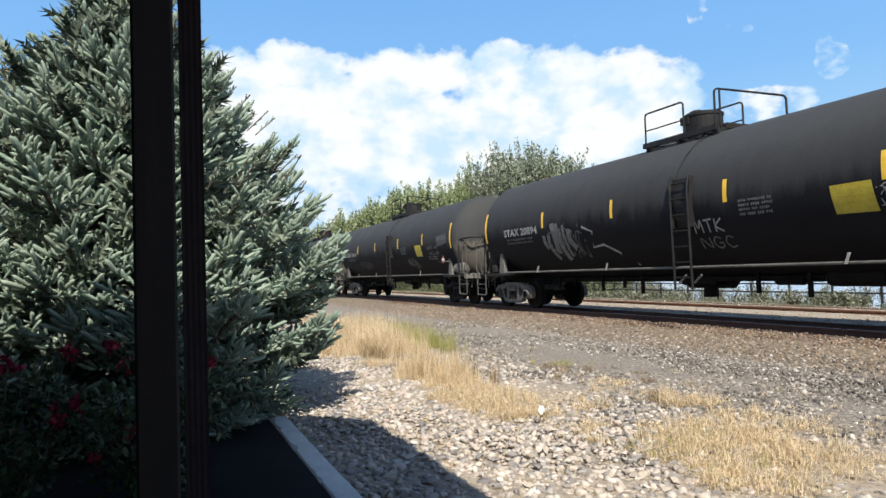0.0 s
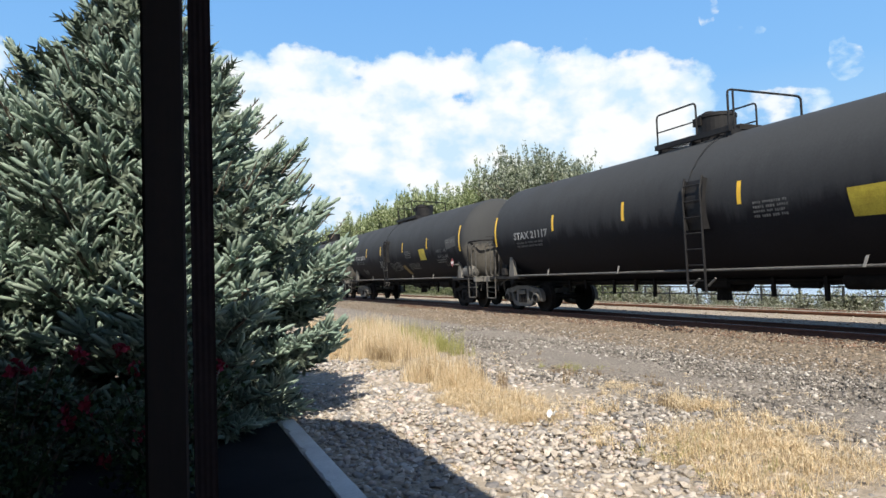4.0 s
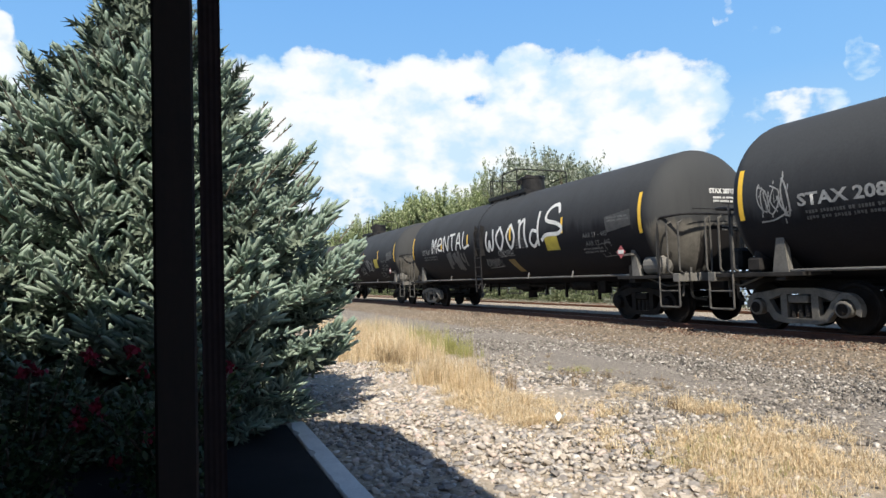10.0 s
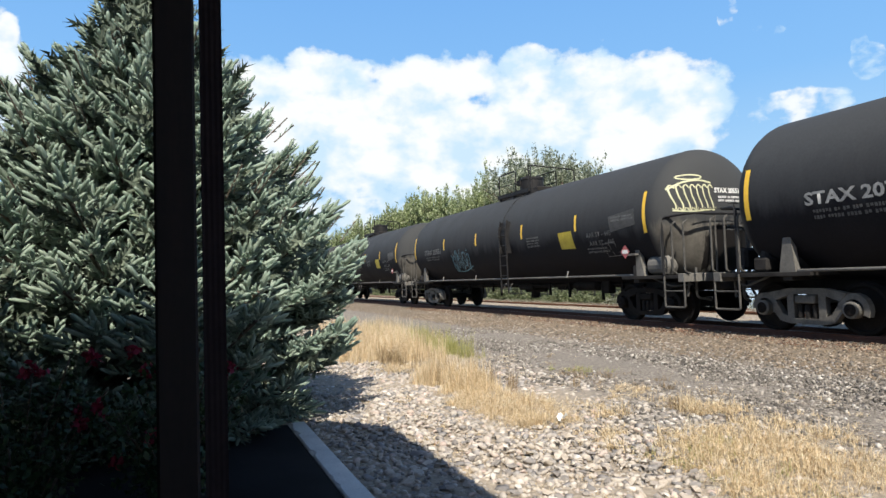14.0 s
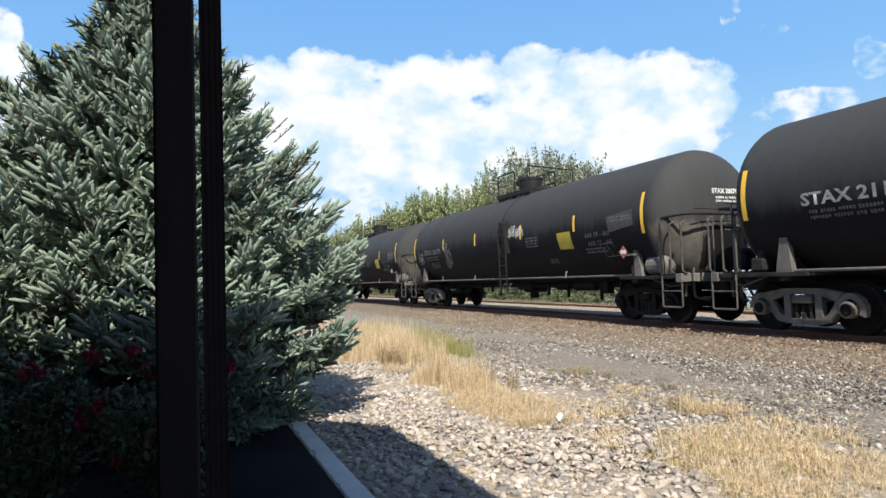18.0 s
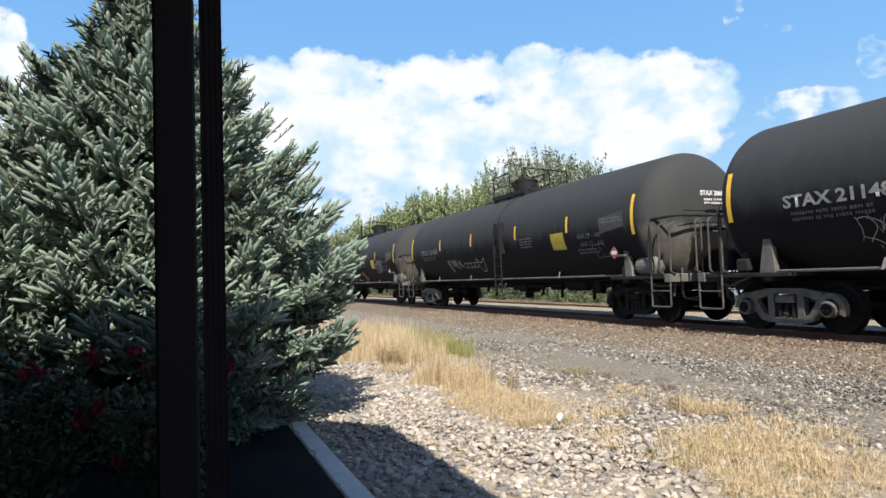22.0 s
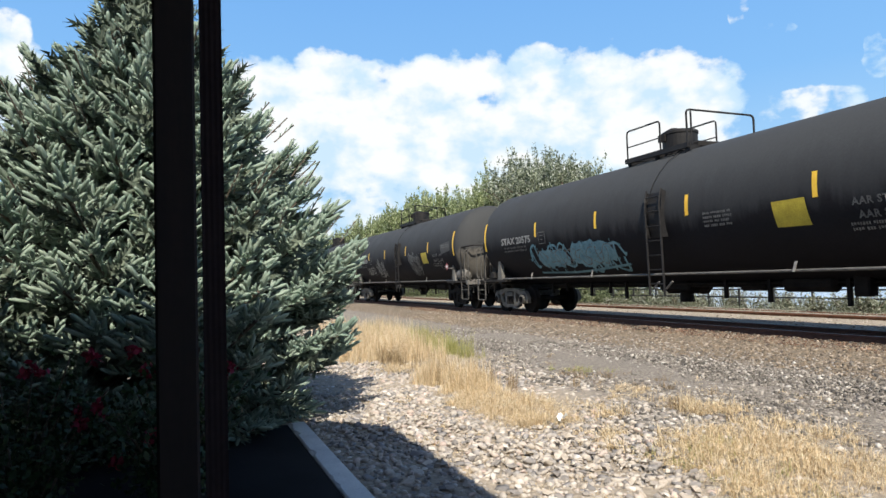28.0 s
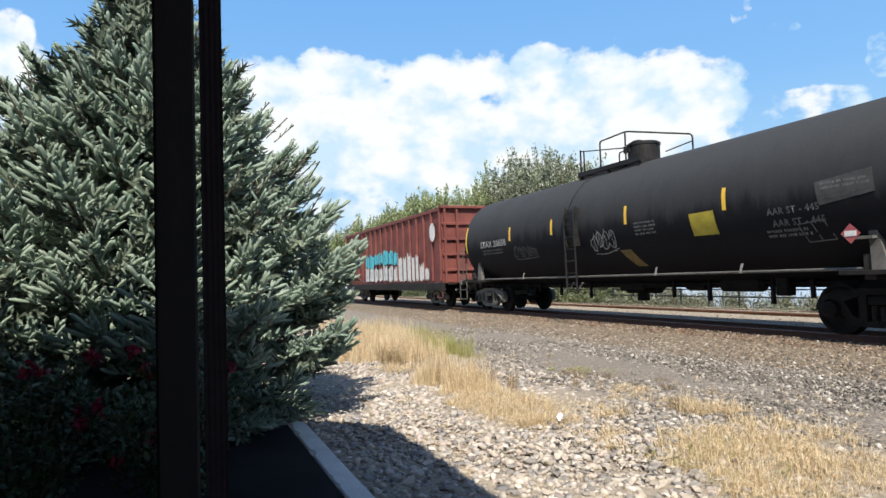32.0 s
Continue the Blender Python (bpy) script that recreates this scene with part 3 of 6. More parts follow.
def build_end(car, s, front):
    """One end of the car: sill, deck, steps, grabs, handrail, gusset plates."""
    def X(a):
        return s * (a + 0.22)

    def bx(a0, a1, *rest, bevel=0.0):
        return boxed(*sorted((X(a0), X(a1))), *rest, bevel=bevel)
    part("draft_sill", bx(5.6, 8.86, -0.33, 0.33, 0.78, 1.16, bevel=0.02), M_STEEL, car)
    part("coupler", bx(8.80, 9.13, -0.14, 0.14, 0.80, 1.02, bevel=0.04), M_STEEL, car)
    part("end_deck", bx(6.55, 8.72, -1.45, 1.45, 1.06, 1.14, bevel=0.008), M_STEEL, car)
    part("end_sill", bx(8.55, 8.74, -1.48, 1.48, 0.98, 1.17, bevel=0.01), M_GREY, car)
    for side_y in (-1, 1):
        # tapered gusset that carries the tank
        bm = bmesh.new()
        o = [(X(7.10), 1.14), (X(7.38), 1.14), (X(7.20), 1.86), (X(7.08), 1.86)] if front else [(X(7.20), 1.14), (X(6.86), 1.14), (X(6.94), 1.84), (X(7.08), 1.84)]
        plate(bm, o, *sorted((side_y * 1.30, side_y * 1.42)))
        part("gusset", bm, M_GREY, car, "dust-grey saddle gusset")
    part("bolster_plate", bx(6.95, 7.15, -1.40, 1.40, 0.98, 1.40, bevel=0.01), M_STEEL, car)
    # corner steps with grab irons
    for y in (-1.46, 1.46):
        bm = bmesh.new()
        tube(bm, bend([(X(8.10), y, 1.12), (X(8.10), y, 0.42), (X(8.72), y, 0.42), (X(8.72), y, 1.12)], 0.05), 0.022)
        tube(bm, [(X(8.10), y, 0.78), (X(8.72), y, 0.78)], 0.018)
        part("step", bm, M_GRAB, car, "grey stirrup step")
        for a in (8.06, 8.40, 8.76):
            bm = bmesh.new()
            tube(bm, bend([(X(a), y + (0.12 if y < 0 else -0.12), 1.16), (X(a), y, 1.22), (X(a), y, 2.28), (X(a), y + (0.12 if y < 0 else -0.12), 2.34)], 0.04), 0.022)
            part("grab_iron", bm, M_GRAB, car)
    # handrail round the head
    bm = bmesh.new()
    tube(bm, bend([(X(8.10), -1.46, 1.14), (X(8.10), -1.46, 2.46), (X(8.74), -1.20, 2.50), (X(8.74), 1.20, 2.50), (X(8.10), 1.46, 2.46), (X(8.10), 1.46, 1.14)], 0.14), 0.030)
    part("end_handrail", bm, M_RAILPIPE, car)
    bm = bmesh.new()
    tube(bm, [(X(8.72), -0.98, 2.62), (X(8.72), 1.2, 2.60)], 0.012)
    tube(bm, [(X(8.73), 0.1, 2.45), (X(8.73), 0.1, 2.74)], 0.016)
    part("safety_bar", bm, M_RAILPIPE, car)
    for y in (-0.5, 0.5):
        part("rail_post", tube(bmesh.new(), [(X(8.73), y, 1.16), (X(8.73), y, 2.50)], 0.022), M_GRAB, car)
    # drain pipes and brake gear behind the steps
    bm = bmesh.new()
    tube(bm, bend([(X(8.5), -0.9, 1.3), (X(8.5), -0.9, 0.62), (X(8.62), -0.6, 0.55)], 0.1), 0.03)
    tube(bm, bend([(X(8.55), -1.1, 1.2), (X(8.48), -1.15, 0.65)], 0.1), 0.025)
    tube(bm, bend([(X(7.5), -1.3, 1.08), (X(8.1), -1.25, 0.88), (X(8.5), -1.0, 0.92)], 0.1), 0.022)
    part("brake_rod", bm, M_GRAB, car)
    bm = bmesh.new()
    tube(bm, bend([(X(8.85), 0.28, 0.95), (X(9.0), 0.34, 0.60), (X(9.15), 0.36, 0.50)], 0.12), 0.028)
    part("air_hose", bm, M_RAILPIPE, car)


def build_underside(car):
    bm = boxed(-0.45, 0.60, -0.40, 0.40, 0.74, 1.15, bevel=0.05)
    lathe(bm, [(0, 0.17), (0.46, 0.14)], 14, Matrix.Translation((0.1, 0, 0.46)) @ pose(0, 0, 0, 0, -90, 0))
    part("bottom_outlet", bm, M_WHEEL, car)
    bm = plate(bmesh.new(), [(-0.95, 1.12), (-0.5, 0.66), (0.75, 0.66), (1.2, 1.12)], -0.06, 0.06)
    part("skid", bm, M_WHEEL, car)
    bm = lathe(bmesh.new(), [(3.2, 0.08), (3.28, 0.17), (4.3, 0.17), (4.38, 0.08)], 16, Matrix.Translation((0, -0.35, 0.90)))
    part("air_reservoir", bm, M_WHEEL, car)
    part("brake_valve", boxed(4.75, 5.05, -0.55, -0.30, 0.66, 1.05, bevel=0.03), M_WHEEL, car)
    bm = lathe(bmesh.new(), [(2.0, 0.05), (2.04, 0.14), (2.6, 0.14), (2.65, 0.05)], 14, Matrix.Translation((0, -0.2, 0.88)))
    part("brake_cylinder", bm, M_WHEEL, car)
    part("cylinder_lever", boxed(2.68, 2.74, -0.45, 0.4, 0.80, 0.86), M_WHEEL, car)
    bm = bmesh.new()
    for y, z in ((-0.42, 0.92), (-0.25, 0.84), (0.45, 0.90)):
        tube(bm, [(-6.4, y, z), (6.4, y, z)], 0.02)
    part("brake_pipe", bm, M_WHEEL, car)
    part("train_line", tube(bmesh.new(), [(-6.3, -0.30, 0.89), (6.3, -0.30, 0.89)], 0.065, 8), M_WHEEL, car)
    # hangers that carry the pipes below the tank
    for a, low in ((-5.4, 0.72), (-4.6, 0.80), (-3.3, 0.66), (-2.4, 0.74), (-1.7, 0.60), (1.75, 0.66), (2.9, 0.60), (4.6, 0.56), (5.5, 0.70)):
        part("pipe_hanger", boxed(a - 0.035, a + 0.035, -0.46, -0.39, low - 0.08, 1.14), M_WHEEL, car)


def build_side(car, kind):
    bm = tube(bmesh.new(), [(-7.1, -1.36, 1.16), (7.25, -1.36, 1.16)], 0.028, 8)
    part("side_pipe", bm, M_SIDEPIPE, car, "scuffed side safety pipe")
    bm = tube(bmesh.new(), [(-7.1, 1.36, 1.16), (7.25, 1.36, 1.16)], 0.028, 6)
    part("side_pipe", bm, M_SIDEPIPE, car)
    for a in ((-5.1, -1.9, 4.27) if kind == "A" else (-4.0, 2.24, 4.7)):
        bm = plate(bmesh.new(), [(a - 0.04, 1.14), (a + 0.01, 1.14), (a + 0.08, 1.33), (a + 0.03, 1.33)], -1.412, -1.395)
        part("pipe_bracket", bm, M_GREYLIGHT, car, "pale steel bracket")


def ladder(car, u):
    w = 0.24
    zs = [0.70, 1.2, 1.6, 2.0, 2.4, 2.8, 3.06]

    def at(x, z):
        return side(x, z, 0.13) if z > 2.6 else Vector((x, -1.72 - 0.02 * (z - 2.6), z))
    for s in (-1, 1):
        bm = bmesh.new()
        tube(bm, [at(u + s * w, z) for z in zs], 0.026)
        part("ladder_rail", bm, M_RAILPIPE, car)
    for z in (0.95, 1.27, 1.6, 1.93, 2.26, 2.6, 2.9):
        bm = tube(bmesh.new(), [at(u - w, z), at(u + w, z)], 0.016)
        part("rung", bm, M_RAILPIPE, car)
    for s in (-1, 1):
        # closed side cheek on the upper half
        bm = bmesh.new()
        a = [at(u + s * (w + 0.03), z) for z in (2.0, 2.5, 3.04)]
        b = [side(u + s * (w + 0.03), z, -0.02) for z in (2.0, 2.5, 3.04)]
        for (p, q), (r, t) in zip(zip(a, b), list(zip(a, b))[1:]):
            bm.faces.new([bm.verts.new(v) for v in (p, q, t, r)])
        part("ladder_cheek", bm, M_RAILPIPE, car)
    part("ladder_back", patch([(u - w, 3.02), (u + w, 3.02), (u + w, 2.02), (u - w, 2.02)], 2, 6, 0.05), M_RAILPIPE, car)
    bm = bmesh.new()
    for s, off in ((-1, 0.12),):
        tube(bm, [side(u + s * 0.2 + off * t, 3.04 + (4.02 - 3.04) * t, 0.05) for t in (0, 0.25, 0.5, 0.75, 1.0)], 0.010)
    part("vent_pipe", bm, M_RAILPIPE, car)
    # bent foot bars below the sill
    for a in (u - 0.02, u + w + 0.16):
        part("ladder_foot", tube(bmesh.new(), [Vector((a - 0.12, -1.66, 0.84)), Vector((a + 0.10, -1.68, 1.00))], 0.022), M_SIDEPIPE, car)


def top_gear(car, kind):
    z0 = TANK_Z + TANK_R
    dome = 0.12 if kind == "A" else 0.38
    lo, hi = (-1.1, 1.15) if kind == "A" else (-1.65, 1.1)
    bm = bmesh.new()
    for y in (-0.72, 0.72):
        box(bm, lo, hi, y - 0.04, y + 0.04, z0 - 0.06, z0 + 0.06)
    for i in range(int((hi - lo) / 0.14)):
        a = lo + 0.14 * i
        box(bm, a, a + 0.03, -0.70, 0.70, z0 + 0.03, z0 + 0.055)
    for a in (lo + 0.1, hi - 0.1, (lo + hi) / 2):
        box(bm, a - 0.03, a + 0.03, -0.72, 0.72, z0 - 0.28, z0 + 0.02)
    part("platform_grating", bm, M_RAILPIPE, car)
    bm = lathe(bmesh.new(), [(0, 0.45), (0.16, 0.45), (0.17, 0.425), (0.60, 0.425), (0.61, 0.445), (0.67, 0.445), (0.70, 0.40)], 28, Matrix.Translation((dome, 0, z0 - 0.12)) @ pose(0, 0, 0, 0, -90, 0))
    part("dome", bm, M_RAILPIPE, car, "round black valve housing")
    bm = lathe(bmesh.new(), [(0, 0.16), (0.08, 0.18), (0.12, 0.10)], 12, Matrix.Translation((dome - 0.1, -0.1, z0 + 0.55)) @ pose(0, 0, 0, 0, -90, 0))
    part("dome_lid", bm, M_STEEL, car)
    part("latch", boxed(dome - 0.26, dome - 0.02, -0.47, -0.40, z0 + 0.32, z0 + 0.50), M_STEEL, car)

    def rail(pts, r=0.022, name="platform_rail"):
        part(name, tube(bmesh.new(), bend(pts, 0.10), r), M_RAILPIPE, car)
    zt = z0 + 0.79
    if kind == "A":
        for y, a, b in ((-0.70, -1.05, 0.20), (0.70, -0.75, 0.62)):
            rail([(b, y, z0), (b, y, zt), (a, y, zt), (a, y, z0 - 0.05)])
            rail([(a, y, zt - 0.42), (b, y, zt - 0.42)], 0.016)
        rail([(1.10, -0.70, z0 - 0.05), (1.10, -0.70, zt + 0.06), (1.74, 0.70, zt - 0.16), (1.74, 0.70, z0 - 0.12)], 0.024)
        rail([(1.24, -0.70, z0 - 0.05), (1.24, -0.70, zt - 0.02)])
        bm = boxed(0.75, 1.1, -0.35, 0.35, z0 - 0.02, z0 + 0.14, bevel=0.03)
    else:
        rail([(-0.60, -0.70, z0), (-0.60, -0.70, zt), (0.55, -0.70, zt + 0.03), (1.45, 0.70, zt - 0.16), (1.45, 0.70, z0 - 0.12)], 0.024)
        rail([(0.50, -0.70, z0), (0.50, -0.70, zt + 0.02)])
        rail([(0.45, 0.70, zt - 0.42), (1.45, 0.70, zt - 0.34)], 0.016)
        rail([(-1.55, -0.70, z0 - 0.04), (-1.55, -0.70, zt - 0.06)], 0.026)
        rail([(-1.38, -0.70, z0 - 0.04), (-1.38, -0.70, zt - 0.10)])
        rail([(-1.55, -0.70, zt - 0.10), (0.50, -0.70, zt - 0.40)], 0.016)
        rail([(-1.55, 0.70, z0 - 0.04), (-1.55, 0.70, zt - 0.06), (-0.2, 0.70, zt - 0.06), (-0.2, 0.70, z0)])
        bm = boxed(-0.9, -0.4, -0.3, 0.3, z0 - 0.02, z0 + 0.16, bevel=0.03)
    part("manway", bm, M_STEEL, car)


def build_tank_car(kind):
    car = base("tank_car")
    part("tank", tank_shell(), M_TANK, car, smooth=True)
    build_truck(car, -7.2)
    # leading bogie coloured near-black to stand in for the shade on it
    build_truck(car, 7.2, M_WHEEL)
    build_end(car, 1, True)
    build_end(car, -1, False)
    bm = lathe(bmesh.new(), [(7.62, 0.10), (7.70, 0.23), (8.24, 0.23), (8.32, 0.10)], 16, Matrix.Translation((0, -1.18, 1.38)))
    part("air_tank", bm, M_GREY, car, "dusty air tank on the end deck")
    part("handbrake", boxed(-8.88, -8.62, -0.9, -0.5, 1.20, 1.66, bevel=0.06), M_STEEL, car)
    bm = boxed(-8.05, -7.7, -1.38, -1.02, 1.15, 1.44, bevel=0.05)
    lathe(bm, [(0, 0.11), (0.14, 0.09)], 12, Matrix.Translation((-7.88, -1.2, 1.42)) @ pose(0, 0, 0, 0, -90, 0))
    part("brake_gear_box", bm, M_STEEL, car)
    build_underside(car)
    build_side(car, kind)
    ladder(car, 0.97 if kind == "A" else -0.80)
    top_gear(car, kind)
    stripes = (-4.43, -1.36, 2.07, 5.08) if kind == "A" else (-4.45, -1.88, 1.5, 4.57)
    for a in stripes:
        part("reflector_stripe", patch([(a - 0.05, 2.86), (a + 0.05, 2.86), (a + 0.05, 2.41), (a - 0.05, 2.41)], 1, 4), M_YELLOW, car, "yellow reflective stripe")
    for a in (-7.90, 7.90):
        part("end_stripe", patch([(a - 0.055, 3.12), (a + 0.055, 3.12), (a + 0.055, 2.15), (a - 0.055, 2.15)], 1, 8), M_YELLOW, car, "long yellow reflective stripe")
    c = 4.56 if kind == "A" else 3.97
    part("label_panel", patch([(c - 0.37, 2.43), (c + 0.31, 2.44), (c + 0.36, 1.95), (c - 0.33, 1.96)]), M_PLACARD, car, "faded yellow stencil panel")
    if kind == "B":
        part("label_panel", patch([(1.02, 1.80), (1.44, 1.80), (1.70, 1.38), (1.34, 1.38)]), M_OLDPANEL, car, "browned yellow panel, slanting")
    part("data_panel", patch([(6.55, 2.66), (7.55, 2.77), (7.58, 2.38), (6.60, 2.26)]), M_PANEL, car, "worn grey data panel")
    part("panel_print", bars(6.66, 2.645, 2, 0.86, 0.045, seed=11), M_FADED, car)
    part("panel_print", bars(6.70, 2.45, 2, 0.7, 0.04, seed=12), M_FAINT, car)
    part("small_print", bars(stripes[2] + 0.3, 2.42, 4, 0.75, 0.05, seed=3), M_FADED, car)
    part("small_print", bars(5.45, 1.92, 2, 0.9, 0.05, seed=5), M_FADED, car)
    link_mesh("stencil", lettering("AAR ST - 445", 5.55, 2.20, 0.17, spacing=1.1), M_DIM, car)
    link_mesh("stencil", lettering("AAR ST - 445", 5.62, 1.98, 0.17, spacing=1.1), M_DIM, car)
    bm = bmesh.new()
    for o in ([(6.12, 1.98), (6.62, 2.02)], [(6.12, 1.98), (6.22, 1.66)], [(6.22, 1.66), (6.74, 1.68)], [(6.62, 2.02), (6.74, 1.68)], [(6.38, 2.0), (6.48, 1.67)]):
        stroke(bm, o, 0.018)
    part("placard_frame", bm, M_FADED, car)
    # four-sided hazard sign with its white panel
    q, zc, k = 7.10, 1.74, 0.17
    bm = bmesh.new()
    vs = [bm.verts.new((q + a * k, -1.560, zc + b * k)) for a, b in ((0, -1), (1, 0), (0, 1), (-1, 0))]
    bm.faces.new(vs)
    bmesh.ops.solidify(bm, geom=bm.faces[:], thickness=0.012)
    sign = part("hazard_sign", bm, M_RED, car, "red diamond hazard sign")
    part("number_panel", boxed(q - 0.10, q + 0.10, -1.568, -1.562, zc - 0.045, zc + 0.045), M_WHITE, sign)
    part("sign_bracket", boxed(q - 0.02, q + 0.34, -1.545, -1.40, 1.64, 1.69), M_GREY, car)
    # lettering on the leading head
    part("head_print", bars(-0.12, 2.94, 2, 0.72, 0.05, surface=head, seed=7), M_WHITE, car)
    part("head_print", bars(0.1, 2.34, 3, 0.5, 0.045, surface=head, seed=8), M_FADED, car)
    return car


WHEEL_DATA = bpy.data.meshes.new("wheelset")
_bm = wheelset_mesh()
_bm.to_mesh(WHEEL_DATA)
_bm.free()
WHEEL_DATA.materials.append(M_WHEEL)
FLEET = {"A": build_tank_car("A"), "B": build_tank_car("B")}
# kind and number of each car, first to last
CARS = [("A", "20894"), ("A", "20410"), ("B", "20921"), ("A", "21117"), ("B", "20876"), ("B", "20805"), ("B", "20599"), ("B", "208"), ("B", "20717"),
        ("A", "20827"), ("A", "20747"), ("A", "20551"), ("A", "20588"), ("A", "21183"), ("A", "20679"), ("A", "20383"), ("A", "21148"), ("A", "20686"),
        ("B", "20944"), ("B", ""), ("A", ""), ("A", "20575"), ("A", "20920"), ("A", "20651"), ("B", "20658")]
TRAIN = []
for i, (kind, number) in enumerate(CARS):
    if kind in FLEET:
        car = FLEET[kind]
        FLEET[kind + "_used"] = FLEET.get(kind + "_used", 0) + 1
        if FLEET[kind + "_used"] > 1:
            car = copy_thing(car, Matrix.Identity(4))
    TRAIN.append(car)
for i, (car, (kind, number)) in enumerate(zip(TRAIN, CARS)):
    if number:
        link_mesh("car_mark", lettering("STAX " + number, -6.68, 2.29, 0.30, flip=1.24), M_MARK[i % 3], car, "white stencilled fleet mark")
        link_mesh("head_mark", lettering("STAX " + number, -0.22, 3.02, 0.155, surface=head, heavy=0.045), M_WHITE, car)
    else:
        part("car_mark", bars(-6.66, 2.50, 1, 1.9, 0.21, seed=i), M_FADED, car, "worn fleet mark")
        part("head_mark", bars(-0.22, 3.13, 1, 0.88, 0.11, surface=head, seed=i), M_WHITE, car)
    if number == "208":
        part("car_mark", bars(-4.98, 2.50, 1, 0.34, 0.20, seed=6), M_FADED, car, "worn digits of the fleet mark")
    part("small_print", bars(-6.55, 2.20, 2, 1.5, 0.06, seed=100 + i), M_DIM, car)
    tagged(car, "black tank car with yellow stripes rolling on the near track", "tank car", group="tank cars of the train")

# one car's forward stripes and label sit a little further back
for ob in TRAIN[21].children:
    if ob.name.startswith(("reflector_stripe", "label_panel")) and ob.data.vertices[0].co.x > 1.0:
        ob.location.x = -0.15

# a small boxed stencil beside the fleet mark of four cars
for i in (15, 18, 21, 22):
    bm = bmesh.new()
    for o in ([(-4.26, 2.20), (-3.90, 2.20)], [(-3.90, 2.20), (-3.90, 2.54)], [(-3.90, 2.54), (-4.26, 2.54)], [(-4.26, 2.54), (-4.26, 2.20)], [(-4.18, 2.44), (-3.98, 2.44)], [(-4.14, 2.32), (-4.02, 2.32)]):
        stroke(bm, o, 0.022)
    part("stencil_box", bm, M_FADED, TRAIN[i], "small square stencil")

# one car keeps a fresh slanting panel
for ob in TRAIN[6].children:
    if str(ob.get("label", "")).startswith("browned"):
        ob.data = ob.data.copy()
        ob.data.materials[0] = M_PLACARD
        ob["label"] = "bright yellow panel, slanting"


# ---- sprayed tags ----
GLYPHS = {
    "M": [[(0, 0), (0.12, 1), (0.5, 0.35), (0.85, 1), (1, 0)]],
    "e": [[(0.1, 0.45), (0.9, 0.6), (0.6, 0.95), (0.15, 0.75), (0.15, 0.2), (0.9, 0.1)]],
    "N": [[(0, 0), (0.05, 1), (0.9, 0.05), (1, 1)]],
    "T": [[(0, 0.95), (1, 1)], [(0.5, 0.95), (0.55, 0)]],
    "A": [[(0, 0), (0.5, 1), (0.95, 0)], [(0.2, 0.4), (0.85, 0.4)]],
    "L": [[(0.1, 1), (0.15, 0.1), (1.2, 0.2)]],
    "W": [[(0.1, 0.95), (0.0, 0.3), (0.25, 0.02), (0.5, 0.5), (0.6, 0.05), (0.95, 0.3), (0.9, 1)]],
    "O": [[(0.5, 1), (0.05, 0.55), (0.45, 0.03), (0.95, 0.5), (0.5, 1)]],
    "R": [[(0.0, 1.0), (0.25, 0.95), (0.15, 0.0)], [(0.2, 0.8), (0.7, 1.05), (0.8, 0.4), (0.95, 0.0)]],
    "D": [[(0.9, 1.2), (0.85, 0.0)], [(0.8, 0.5), (0.3, 0.55), (0.05, 0.2), (0.4, 0.0), (0.85, 0.2)]],
    "S": [[(0.95, 0.8), (0.75, 1.05), (0.3, 0.95), (0.2, 0.65), (0.8, 0.5), (1.1, 0.35), (0.9, 0.2), (0.2, 0.2), (-0.1, 0.05)]],
    "H": [[(0, 0), (0.05, 1)], [(0.9, 0), (0.95, 1)], [(0, 0.5), (0.95, 0.55)]],
    "U": [[(0, 1), (0.1, 0.1), (0.8, 0.1), (0.9, 1)]],
    "E": [[(0.9, 1), (0.1, 0.95), (0.05, 0.05), (0.9, 0)], [(0.1, 0.5), (0.7, 0.5)]],
    "K": [[(0.05, 0), (0.1, 1)], [(0.9, 1), (0.15, 0.45), (0.95, 0)]],
    "G": [[(0.9, 0.85), (0.4, 1), (0.05, 0.5), (0.4, 0.02), (0.9, 0.15), (0.9, 0.45), (0.55, 0.45)]],
    "C": [[(0.9, 0.85), (0.4, 1), (0.05, 0.5), (0.4, 0.02), (0.95, 0.12)]],
    "P": [[(0.05, 0), (0.1, 1), (0.8, 0.85), (0.7, 0.45), (0.1, 0.45)]],
}


def word(car, text, u0, u1, z0, z1, w, mat, surface=side, rise=0.0):
    """Hand-sprayed letters, one part each."""
    step = (u1 - u0) / len(text)
    for i, ch in enumerate(text):
        if ch not in GLYPHS:
            continue
        bm = bmesh.new()
        for k, line in enumerate(GLYPHS[ch]):
            pts = [(u0 + step * (i + 0.08 + 0.78 * a), z0 + (z1 - z0) * b * (1 + rise * i)) for a, b in line]
            stroke(bm, curve_through(pts, 4), w, surface, 0.009 + 0.002 * k)
        part("sprayed_letter", bm, mat, car, "hand-sprayed letter")


